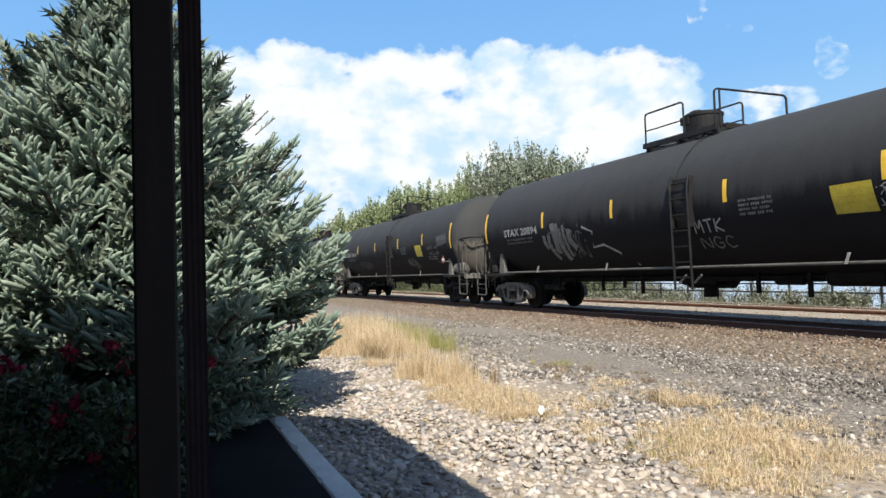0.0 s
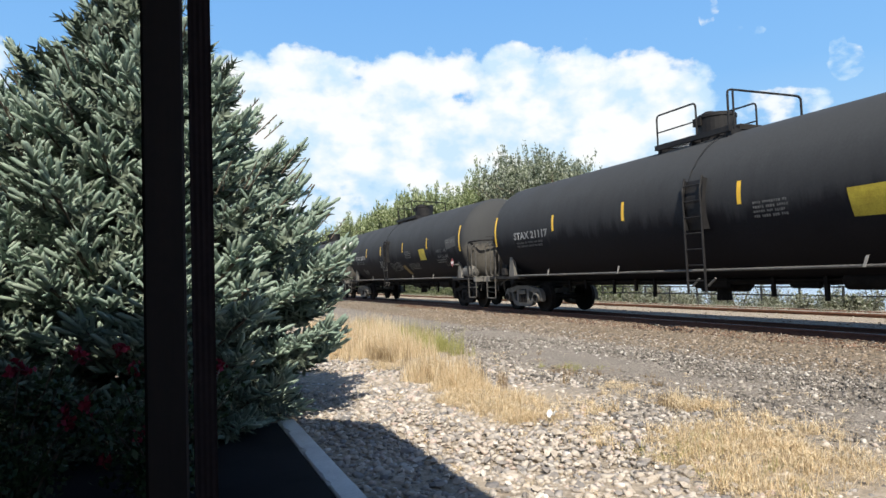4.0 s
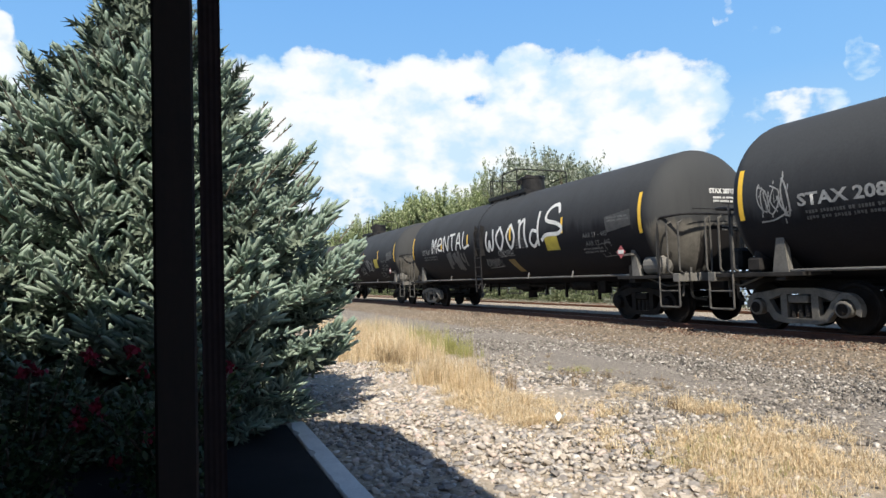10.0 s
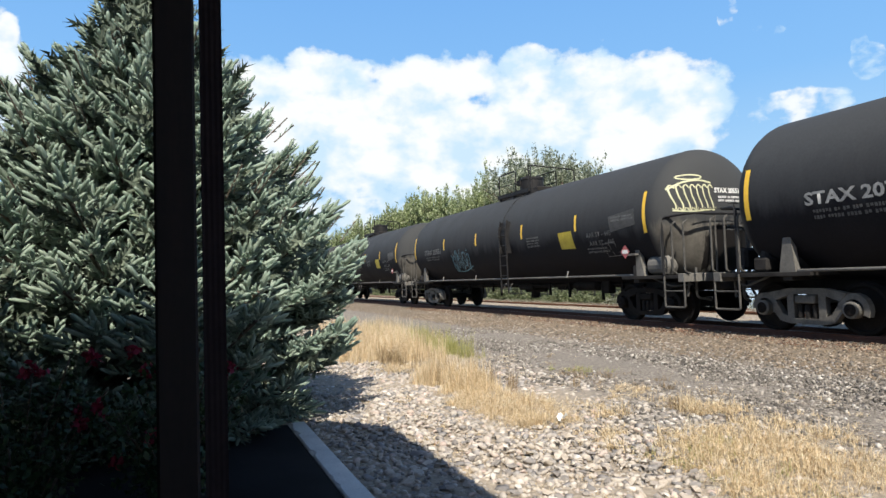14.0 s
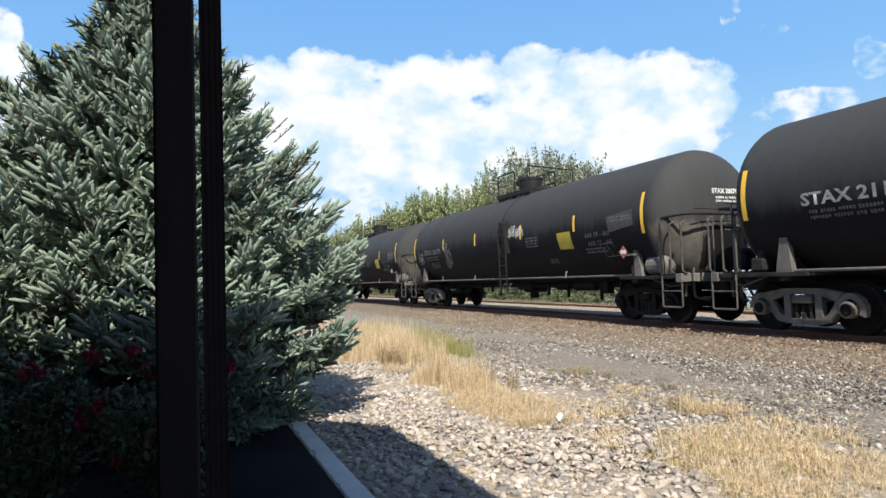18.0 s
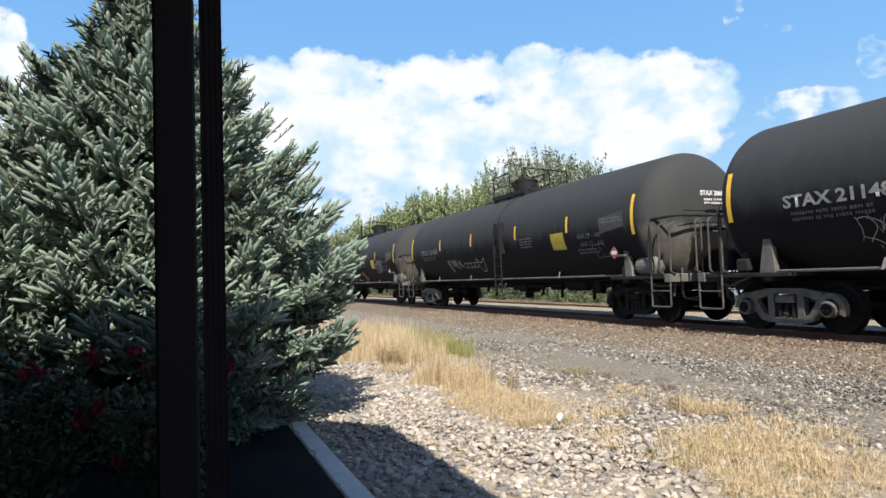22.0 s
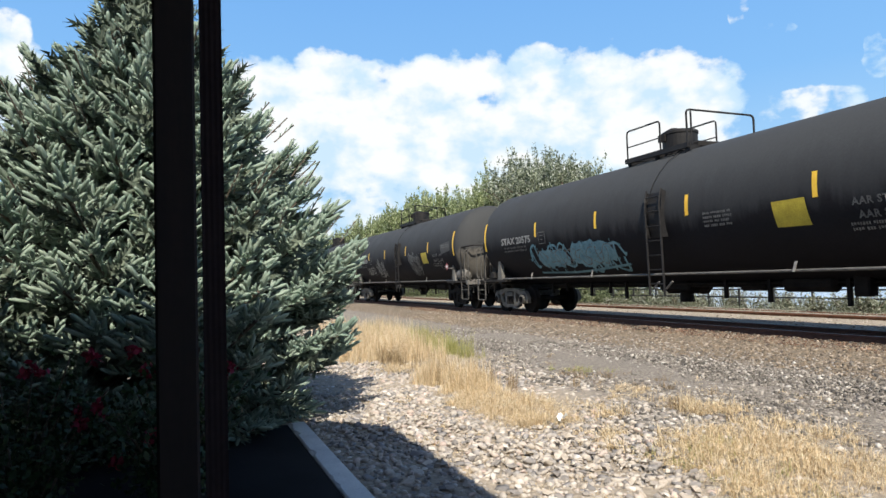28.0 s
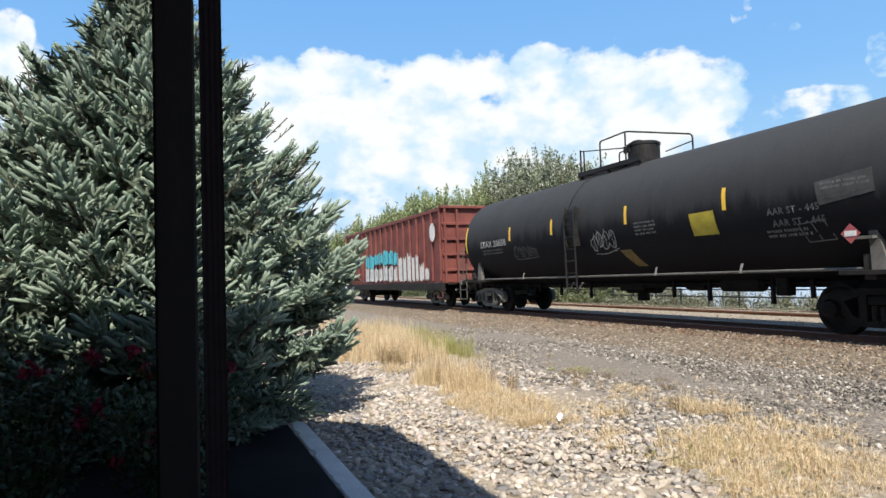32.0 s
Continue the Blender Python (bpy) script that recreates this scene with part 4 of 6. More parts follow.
def scrawl(car, u0, u1, z0, z1, seed, mat, letters=4, w=0.03, surface=side, label="scrawled spray-paint tag"):
    """An unreadable tag: outlined bubbles with a stroke inside, and a tail."""
    rnd = random.Random(seed)
    bm = bmesh.new()
    letters, w = letters + 1, max(0.014, w * 0.62)
    step, tall = (u1 - u0) / letters, z1 - z0
    for i in range(letters):
        cx, cz = u0 + step * (i + 0.5), (z0 + z1) / 2 + tall * rnd.uniform(-0.10, 0.10)
        rx, rz = step * rnd.uniform(0.45, 0.68), tall * rnd.uniform(0.34, 0.52)
        lean, f0 = rnd.uniform(-0.3, 0.3) * step, rnd.uniform(0, 6.28)
        turn = rnd.uniform(4.4, 6.5)
        loop = []
        for j in range(8):
            f, k = f0 + turn * j / 7, rnd.uniform(0.72, 1.18)
            loop.append((cx + rx * k * math.cos(f) + lean * math.sin(f), cz + rz * k * math.sin(f)))
        stroke(bm, curve_through(loop, 4), w * rnd.uniform(0.8, 1.2), surface, 0.008 + 0.0015 * i / letters)
        a, b = rnd.uniform(-0.4, 0.4), rnd.uniform(-0.4, 0.4)
        bar = [(cx + rx * a, cz + rz * 0.9), (cx + rx * b, cz + rz * rnd.uniform(-0.2, 0.3)), (cx + rx * rnd.uniform(-0.6, 0.6), cz - rz * rnd.uniform(0.7, 1.1))]
        stroke(bm, curve_through(bar, 4), w * rnd.uniform(0.7, 1.1), surface, 0.0097 + 0.001 * i / letters)
        # a sharp kick across the letter and short ticks round it
        kick = [(cx - rx * rnd.uniform(0.5, 1.1), cz + rz * rnd.uniform(-1.0, 0.2)), (cx + rx * rnd.uniform(-0.2, 0.3), cz + rz * rnd.uniform(0.5, 1.2)), (cx + rx * rnd.uniform(0.1, 0.5), cz - rz * rnd.uniform(0.2, 1.2)), (cx + rx * rnd.uniform(0.6, 1.2), cz + rz * rnd.uniform(0.0, 0.9))]
        stroke(bm, kick, w * rnd.uniform(0.6, 1.0), surface, 0.0104 + 0.001 * i / letters)
        for _ in range(3):
            f = rnd.uniform(0, 6.28)
            a, b = cx + 1.1 * rx * math.cos(f), cz + 1.1 * rz * math.sin(f)
            stroke(bm, [(a, b), (a + 0.25 * rx * math.cos(f), b + 0.25 * rz * math.sin(f))], w * 0.8, surface, 0.0092)
    if rnd.random() < 0.6:
        tail = [(u0 + 0.1 * step, z0 - 0.02), ((u0 + u1) / 2, z0 + rnd.uniform(-0.06, 0.05) * tall), (u1 + 0.2 * step, z0 + rnd.uniform(0.0, 0.25) * tall)]
        stroke(bm, curve_through(tail, 5), w * 0.9, surface, 0.0109)
    tagged(part("spray_tag", bm, mat, car, label), kind="stuff")


def smear(car, u0, u1, z0, z1, seed, mat, n=9, label="smeared patch of spray paint"):
    """A faded, dripping patch."""
    rnd = random.Random(seed)
    bm = bmesh.new()
    for i in range(n):
        a = u0 + (u1 - u0) * (i + rnd.uniform(0, 0.6)) / n
        top, low = z1 - (z1 - z0) * rnd.uniform(0, 0.35), z0 + (z1 - z0) * rnd.uniform(0, 0.45)
        pts = [(a, top), (a + rnd.uniform(-0.05, 0.12), (top + low) / 2), (a + rnd.uniform(0, 0.14), low)]
        stroke(bm, curve_through(pts, 4), (u1 - u0) / n * rnd.uniform(0.5, 1.1), side, 0.0065 + 0.0004 * i)
    tagged(part("spray_smear", bm, mat, car, label), kind="stuff")


def blob(car, u0, u1, z0, z1, seed, mat, label="ragged solid patch of grey paint"):
    """One filled patch with a ragged, dripping edge."""
    rnd = random.Random(seed)
    bm = bmesh.new()
    n, rows = 16, 5
    grid = []
    for i in range(n + 1):
        t = i / n
        full = math.sqrt(max(0.0, 1 - (2 * t - 1) ** 4))
        top = (z0 + z1) / 2 + (z1 - z0) * 0.5 * full * rnd.uniform(0.75, 1.08)
        low = (z0 + z1) / 2 - (z1 - z0) * 0.5 * full * rnd.uniform(0.6, 1.1)
        grid.append([bm.verts.new(side(u0 + (u1 - u0) * t, low + (top - low) * j / rows, 0.0065)) for j in range(rows + 1)])
    for a, b in zip(grid, grid[1:]):
        for j in range(rows):
            bm.faces.new((a[j], b[j], b[j + 1], a[j + 1]))
    part("paint_patch", bm, mat, car, label)


def ring(car, y, z, r, w, mat):
    bm = bmesh.new()
    stroke(bm, [(y + r * math.cos(a), z + r * math.sin(a)) for a in np.linspace(0, 2 * math.pi, 30)], w, head, 0.009)
    part("spray_ring", bm, mat, car, "white sprayed circle")


def decorate():
    t = TRAIN
    smear(t[0], -4.45, -3.1, 1.45, 2.5, 1, M_FADED, 7)
    scrawl(t[0], -4.2, -2.6, 1.5, 2.3, 2, M_FADED, 4)
    stroke_pts = [(-2.6, 2.3), (-2.2, 2.15), (-2.35, 1.75), (-1.9, 1.8), (-1.5, 1.6), (-1.1, 1.25)]
    part("spray_tag", stroke(bmesh.new(), stroke_pts, 0.06), M_WORN, t[0], "pale jagged sprayed streak")
    word(t[0], "MTK", 1.16, 1.95, 1.86, 2.12, 0.036, M_WORN)
    word(t[0], "NGC", 1.2, 2.1, 1.54, 1.76, 0.03, M_FADED)
    scrawl(t[0], 4.95, 5.6, 2.05, 2.4, 3, M_WORN, 2)
    scrawl(t[1], -4.36, -2.5, 1.58, 2.0, 4, M_FADED, 5, 0.022)
    smear(t[1], 2.9, 3.9, 1.42, 1.95, 5, M_FAINT, 6)
    scrawl(t[2], -4.6, -2.2, 1.65, 2.25, 6, M_WORN, 6, 0.05)
    scrawl(t[2], -0.4, 1.15, 1.7, 2.4, 7, M_WORN, 4, 0.05)
    scrawl(t[2], 1.25, 2.8, 1.6, 1.95, 8, M_FADED, 4, 0.022)
    smear(t[3], 4.9, 6.3, 1.5, 2.0, 9, M_FAINT, 8)
    scrawl(t[4], -5.8, -5.0, 1.45, 1.75, 10, M_FADED, 3, 0.022)
    scrawl(t[4], -2.3, -1.4, 1.6, 2.2, 11, M_WORN, 3, 0.03)
    scrawl(t[4], -0.6, 0.95, 1.6, 2.0, 12, M_FADED, 6, 0.026)
    scrawl(t[4], 2.0, 3.2, 1.55, 1.9, 13, M_FADED, 5, 0.026)
    ring(t[5], -0.78, 3.00, 0.62, 0.04, M_WHITE)
    scrawl(t[5], -1.28, -0.36, 2.98, 3.46, 14, M_WHITE, 2, 0.036, head, "white throw-up on the tank head")
    scrawl(t[5], -1.25, -0.30, 2.46, 2.92, 61, M_WHITE, 2, 0.045, head, "white throw-up on the tank head")
    part("spray_ring", stroke(bmesh.new(), [(-0.78 + 0.56 * math.cos(a), 3.00 + 0.56 * math.sin(a)) for a in np.linspace(1.8, 3.8, 14)], 0.07, head, 0.0085), M_WHITE, t[5], "broad white sprayed arc")
    smear(t[5], -5.0, -4.0, 1.5, 2.0, 15, M_FAINT, 6)
    scrawl(t[6], -4.2, -2.4, 1.65, 2.0, 16, M_WORN, 5, 0.024)
    scrawl(t[6], -2.7, -0.95, 1.3, 2.2, 17, M_FADED, 5, 0.03)
    word(t[6], "SPEK", -0.2, 1.3, 1.98, 2.40, 0.022, M_WORN)
    scrawl(t[7], -1.15, -0.30, 1.95, 3.3, 18, M_WHITE, 2, 0.05, head, "white crowned tag on the tank head")
    scrawl(t[7], -1.20, -0.2, 2.7, 3.45, 19, M_WHITE, 4, 0.05, head, "white crowned tag on the tank head")
    scrawl(t[7], -7.5, -6.85, 2.1, 2.8, 74, M_WORN, 2, 0.05)
    scrawl(t[7], -2.3, -1.1, 2.3, 3.45, 20, M_WHITE, 3, 0.06)
    scrawl(t[7], -2.2, -1.2, 1.9, 2.5, 62, M_WORN, 3, 0.04)
    scrawl(t[7], -0.4, 0.9, 2.3, 3.2, 21, M_WHITE, 3, 0.05)
    scrawl(t[7], -0.3, 0.7, 1.7, 2.3, 63, M_WORN, 4, 0.035)
    scrawl(t[7], 2.6, 3.5, 2.0, 2.55, 22, M_WORN, 4, 0.024)
    scrawl(t[7], 4.6, 5.5, 2.0, 2.4, 23, M_WORN, 5, 0.03)
    word(t[8], "MeNTAL", -5.55, -1.75, 2.33, 2.92, 0.085, M_WHITE, rise=0.03)
    word(t[8], "WOORD", -0.35, 3.45, 2.13, 2.88, 0.10, M_WHITE, rise=0.04)
    word(t[8], "S", 3.45, 4.65, 2.22, 3.22, 0.11, M_WHITE)
    scrawl(t[8], -0.6, 0.5, 1.58, 1.88, 24, M_WORN, 4, 0.02)
    scrawl(t[8], 0.55, 1.55, 1.92, 2.12, 25, M_WORN, 3, 0.02)
    smear(t[8], -4.0, -2.2, 1.55, 2.3, 26, M_FAINT, 8)
    scrawl(t[9], -1.1, 0.15, 1.55, 2.15, 27, M_WORN, 4, 0.03)
    scrawl(t[9], 1.2, 2.15, 1.65, 2.1, 28, M_WORN, 4, 0.026)
    scrawl(t[9], 2.7, 3.9, 1.85, 2.4, 29, M_WORN, 5, 0.035)
    scrawl(t[9], 4.8, 5.8, 1.42, 1.72, 30, M_FADED, 4, 0.02)
    smear(t[9], -3.6, -2.6, 1.55, 2.2, 31, M_FAINT, 7)
    def cream(pts, w=0.034, lift=0.009):
        part("sprayed_letter", stroke(bmesh.new(), curve_through(pts, 4), w, head, lift), M_CREAM, t[11], "cream sprayed bar")
    for k in range(7):
        a = -1.32 + 0.155 * k
        cream([(a, 3.16), (a + 0.02, 2.95), (a + 0.10, 2.72), (a + 0.09, 2.63)], 0.034)
        cream([(a - 0.02, 3.13), (a + 0.06, 3.20), (a + 0.12, 3.12)], 0.03, 0.012)
        cream([(a + 0.02, 2.66), (a + 0.10, 2.60), (a + 0.16, 2.67)], 0.026, 0.012)
    cream([(-1.36, 3.10), (-1.0, 3.26), (-0.6, 3.30), (-0.30, 3.24)], 0.04, 0.014)
    cream([(-1.30, 2.60), (-0.8, 2.58), (-0.26, 2.64)], 0.03, 0.014)
    cream([(-0.82 + 0.30 * math.cos(f), 3.38 + 0.055 * math.sin(f)) for f in np.linspace(0, 6.2, 9)], 0.03, 0.010)
    scrawl(t[11], -3.8, -2.15, 1.55, 2.25, 32, M_BLUE, 4, 0.05)
    scrawl(t[11], -3.7, -2.2, 1.6, 2.2, 33, M_FADED, 4, 0.03)
    scrawl(t[12], -4.15, -1.2, 2.0, 2.75, 34, M_CREAM, 5, 0.05, label="cream and green sprayed tag")
    smear(t[12], -4.8, -4.2, 1.45, 2.4, 35, M_BLUE, 6)
    scrawl(t[13], -4.3, -0.3, 1.5, 2.15, 36, M_FADED, 9, 0.026)
    scrawl(t[13], 2.4, 3.6, 1.8, 2.35, 37, M_BLUE, 4, 0.03)
    scrawl(t[13], 4.95, 5.7, 1.95, 2.2, 38, M_WORN, 4, 0.024)
    scrawl(t[14], -7.45, -6.85, 1.95, 2.45, 71, M_WORN, 3, 0.03)
    scrawl(t[14], -4.45, -3.75, 1.75, 2.65, 72, M_WORN, 2, 0.035)
    scrawl(t[14], -6.1, -5.2, 1.72, 1.95, 73, M_FADED, 4, 0.025)
    scrawl(t[14], 1.25, 2.25, 2.5, 2.85, 39, M_WHITE, 5, 0.035)
    scrawl(t[14], 3.4, 3.9, 1.56, 1.74, 40, M_FADED, 2, 0.02)
    scrawl(t[15], 1.32, 1.80, 2.2, 3.02, 41, M_WHITE, 2, 0.03)
    smear(t[15], -0.15, 0.4, 1.7, 2.1, 42, M_BLUE, 5)
    smear(t[15], -2.4, -1.5, 1.62, 2.2, 43, M_FADED, 5)
    scrawl(t[16], -1.0, -0.3, 2.75, 3.15, 44, M_WHITE, 3, 0.04, head)
    scrawl(t[16], -5.4, -1.9, 1.5, 2.15, 45, M_WORN, 7, 0.024)
    smear(t[16], -0.5, 0.6, 1.7, 2.35, 46, M_FADED, 7)
    word(t[16], "HUMEN", 2.90, 3.9, 2.04, 2.28, 0.03, M_GREEN)
    for k in range(4):
        a = np.linspace(0, 2 * math.pi, 16)
        c = -2.25 + 0.30 * k
        part("spray_loop", stroke(bmesh.new(), [(c + 0.15 * math.cos(q), 1.72 + 0.10 * math.sin(q)) for q in a], 0.026), M_WORN, t[17], "white sprayed loop")
    part("spray_loop", stroke(bmesh.new(), curve_through([(-1.2, 1.95), (-0.9, 1.78), (-0.55, 1.95), (-0.8, 1.50), (-1.1, 1.55), (-1.2, 1.95)], 5), 0.03), M_WORN, t[17], "white sprayed loop")
    smear(t[17], -3.9, -2.6, 1.5, 2.05, 47, M_FADED, 8)
    blob(t[18], -3.15, -1.55, 1.45, 2.45, 48, M_FADED)
    scrawl(t[18], -1.45, -1.05, 1.75, 2.05, 64, M_FADED, 2)
    scrawl(t[18], 4.4, 5.7, 1.75, 2.4, 49, M_WORN, 5, 0.04)
    scrawl(t[19], 0.2, 0.95, 1.82, 2.15, 50, M_WORN, 3, 0.025)
    smear(t[20], -3.2, -1.8, 1.5, 2.1, 51, M_FAINT, 8)
    scrawl(t[21], -5.0, -0.6, 1.35, 2.1, 52, M_BLUE, 7, 0.10)
    blob(t[21], -4.6, -2.9, 1.42, 2.0, 53, M_BLUE, "ragged patch of dull blue paint")
    blob(t[21], -2.8, -0.8, 1.42, 2.15, 54, M_BLUE, "ragged patch of dull blue paint")
    scrawl(t[21], -4.6, -0.9, 1.5, 2.0, 65, M_FADED, 6, 0.035)
    scrawl(t[22], 2.5, 3.9, 1.5, 2.45, 54, M_WORN, 5, 0.03)
    scrawl(t[22], -5.0, -3.6, 1.55, 2.05, 55, M_WORN, 4, 0.04)
    scrawl(t[22], -3.1, -1.7, 1.5, 2.25, 66, M_WORN, 5, 0.05)
    smear(t[23], -3.8, -2.4, 1.5, 2.0, 56, M_FAINT, 8)
    scrawl(t[24], 0.0, 1.0, 1.78, 2.35, 57, M_WORN, 3, 0.04)
    scrawl(t[24], -4.3, -2.9, 1.8, 2.2, 58, M_FADED, 4, 0.024)


decorate()
for car in TRAIN:
    for ob in car.children:
        if ob.name.startswith(("small_print", "panel_print", "head_print", "stencil")):
            tagged(ob, kind="stuff")


def build_gondola():
    car = base("gondola_car")
    tagged(car, "oxide-red ribbed gondola car with spray-painted side", "freight car")
    h0, h1, half, w = 1.05, 4.22, 8.2, 1.52
    for s in (-1, 1):
        y0, y1 = sorted((s * w, s * (w - 0.05)))
        wall = part("side_wall", boxed(-half, half, y0, y1, h0, h1 - 0.1), M_OXIDE, car)
        part("top_chord", boxed(-half, half, *sorted((s * (w + 0.09), s * (w - 0.08))), h1 - 0.12, h1 + 0.04, bevel=0.02), M_OXIDE, car)
        part("side_sill", boxed(-half, half, *sorted((s * (w + 0.08), s * (w - 0.08))), h0 - 0.30, h0 + 0.02, bevel=0.02), M_STEEL, car)
        for i in range(18):
            a = -half + 0.06 + i * (2 * half - 0.22) / 17
            part("rib", boxed(a, a + 0.10, *sorted((s * w, s * (w + 0.10))), h0 + 0.09, h1 - 0.11, bevel=0.015), M_OXIDE, wall)
    for s in (-1, 1):
        end = part("end_wall", boxed(*sorted((s * half, s * (half - 0.06))), -w + 0.05, w - 0.05, h0, h1), M_OXIDE, car)
        for z in (1.6, 2.25, 2.9, 3.55):
            part("end_rib", boxed(*sorted((s * half, s * (half + 0.11))), -w, w, z - 0.06, z + 0.06, bevel=0.02), M_OXIDE, end)
        for y in (-0.9, -w + 0.06, 0.5, w - 0.14):
            part("end_post", boxed(*sorted((s * half, s * (half + 0.14))), y, y + 0.10, h0, h1, bevel=0.015), M_OXIDE, end)
        part("top_rail", boxed(*sorted((s * (half - 0.1), s * (half + 0.17))), -w - 0.09, w + 0.09, h1 - 0.03, h1 + 0.10, bevel=0.02), M_OXIDE, end)
        part("draft_sill", boxed(*sorted((s * 5.5, s * 8.7)), -0.3, 0.3, 0.78, 1.1), M_STEEL, car)
        part("coupler", boxed(*sorted((s * 8.6, s * 8.95)), -0.13, 0.13, 0.80, 1.02, bevel=0.04), M_STEEL, car)
        for y in (-w, w):
            bm = tube(bmesh.new(), bend([(s * 7.5, y, 1.0), (s * 7.5, y, 0.45), (s * 8.1, y, 0.45), (s * 8.1, y, 1.0)], 0.05), 0.02)
            part("step", bm, M_OXIDE, car)
    part("floor", boxed(-half, half, -w + 0.05, w - 0.05, h0 - 0.05, h0 + 0.03), M_STEEL, car)
    for a in (-6.2, 6.2):
        build_truck(car, a)
    # round white emblem and sprayed shapes, laid on the side wall
    def flat(u, z, lift=0.0):
        return Vector((u, -w - 0.102 - lift, z))
    bm = bmesh.new()
    bm.faces.new([bm.verts.new((7.35 + 0.33 * math.cos(a), -w - 0.106, 3.25 + 0.40 * math.sin(a))) for a in np.linspace(0, 2 * math.pi, 20)[:-1]])
    part("emblem", bm, M_WHITE, car, "round white emblem")
    rnd = random.Random(9)

    def block(u0, u1, z0, z1, lift, mat, label):
        """One fat sprayed letter with ragged top and foot."""
        bm = bmesh.new()
        n = 7
        rows = []
        for i in range(n + 1):
            u = u0 + (u1 - u0) * i / n
            rows.append((bm.verts.new(flat(u, z0 + rnd.uniform(-0.06, 0.10), lift)), bm.verts.new(flat(u, z1 + rnd.uniform(-0.16, 0.08), lift))))
        for (a, b), (c, d) in zip(rows, rows[1:]):
            bm.faces.new((a, c, d, b))
        part("spray_paint", bm, mat, car, label)
    u = -3.4
    while u < 2.6:
        k = rnd.uniform(0.7, 1.0)
        block(u, u + k - 0.10, 2.05 + rnd.uniform(-0.1, 0.1), 2.75 + rnd.uniform(-0.1, 0.15), 0.006, M_CYAN, "fat cyan sprayed letter")
        block(u - 0.05, u + k - 0.22, 1.22, 2.05 + rnd.uniform(-0.15, 0.0), 0.003, M_WHITE, "white sprayed letter foot")
        u += k
    while u < 7.0:
        k = rnd.uniform(0.5, 0.75)
        block(u, u + k - 0.16, 1.18, 2.2 + 0.35 * math.sin((u - 2.6) * 1.1) + rnd.uniform(-0.2, 0.2), 0.003, M_WHITE, "white sprayed block letter")
        u += k
    for k in range(9):
        a = -3.2 + 0.68 * k + rnd.uniform(-0.1, 0.1)
        pts = [(a, 2.65), (a + 0.18, 2.3), (a - 0.05, 1.9), (a + 0.12, 1.4)]
        part("spray_line", stroke(bmesh.new(), curve_through(pts, 4), 0.05, flat, 0.010), M_RAILPIPE, car, "black sprayed outline")
    return car


GONDOLA = build_gondola()


# ---- plants ----
def triangles(name, pts, material, parent=None, label=""):
    """Loose triangles from an (n, 3, 3) array."""
    pts = np.asarray(pts, dtype=np.float64).reshape(-1, 3)
    n = len(pts) // 3
    data = bpy.data.meshes.new(name)
    data.vertices.add(len(pts))
    data.vertices.foreach_set("co", pts.ravel())
    data.loops.add(len(pts))
    data.loops.foreach_set("vertex_index", np.arange(len(pts), dtype=np.int32))
    data.polygons.add(n)
    data.polygons.foreach_set("loop_start", np.arange(0, 3 * n, 3, dtype=np.int32))
    data.update(calc_edges=True)
    return link_mesh(name, data, material, parent, label)


def frames_from(d, rng):
    """Orthonormal frames with z along d, random spin; d is (n, 3)."""
    d = d / np.linalg.norm(d, axis=1, keepdims=True)
    r = rng.normal(size=d.shape)
    a = np.cross(d, r)
    a /= np.linalg.norm(a, axis=1, keepdims=True) + 1e-9
    return a, np.cross(d, a), d


def needle_shoot(rng, count, length, needle, width):
    """Needle triangles round a unit twig on the z axis."""
    t = np.sort(rng.uniform(0.02, 1.0, count))
    ang = rng.uniform(0, 2 * np.pi, count)
    tilt = np.radians(rng.uniform(35, 65, count)) * (1 - 0.5 * (t > 0.93))
    k = needle * rng.uniform(0.8, 1.15, count) * np.clip(1.25 - 0.5 * t, 0.6, 1.0)
    rad = np.stack([np.cos(ang), np.sin(ang), 0 * ang], 1)
    tan = np.stack([-np.sin(ang), np.cos(ang), 0 * ang], 1)
    p = np.stack([0 * t, 0 * t, t * length], 1)
    tip = p + k[:, None] * (np.sin(tilt)[:, None] * rad + np.cos(tilt)[:, None] * np.array([0, 0, 1.0]))
    return np.stack([p - tan * width / 2, p + tan * width / 2, tip], 1)


def scatter_shoots(rng, origins, dirs, lengths, templates):
    a, b, c = frames_from(dirs, rng)
    out = []
    pick = rng.integers(0, len(templates), len(origins))
    for i, tpl in enumerate(templates):
        s = pick == i
        if not s.any():
            continue
        m = np.stack([a[s], b[s], c[s]], 1) * lengths[s][:, None, None]
        out.append(np.einsum("tki,nij->ntkj", tpl, m) + origins[s][:, None, None, :])
    return np.concatenate([o.reshape(-1, 3, 3) for o in out])


def shoot_core(rng, k=4):
    """The solid middle of a plump shoot, one unit long on the z axis: points and triangles."""
    pts, tri = [], []
    for i, (t, r) in enumerate([(0.0, 0.06), (0.22, 0.108), (0.80, 0.108), (0.97, 0.045)]):
        a = 2 * np.pi * (np.arange(k) + 0.5 * i) / k
        rr = r * rng.uniform(0.82, 1.18, k)
        pts.append(np.stack([rr * np.cos(a), rr * np.sin(a), np.full(k, t)], 1))
        for j in range(k * (i > 0)):
            p, q = (i - 1) * k, i * k
            m = (j + 1) % k
            tri += [[p + j, p + m, q + j], [p + m, q + m, q + j]]
    tri += [[3 * k, 3 * k + 1, 3 * k + 2], [3 * k, 3 * k + 2, 3 * k + 3]]
    return np.concatenate(pts), np.array(tri)


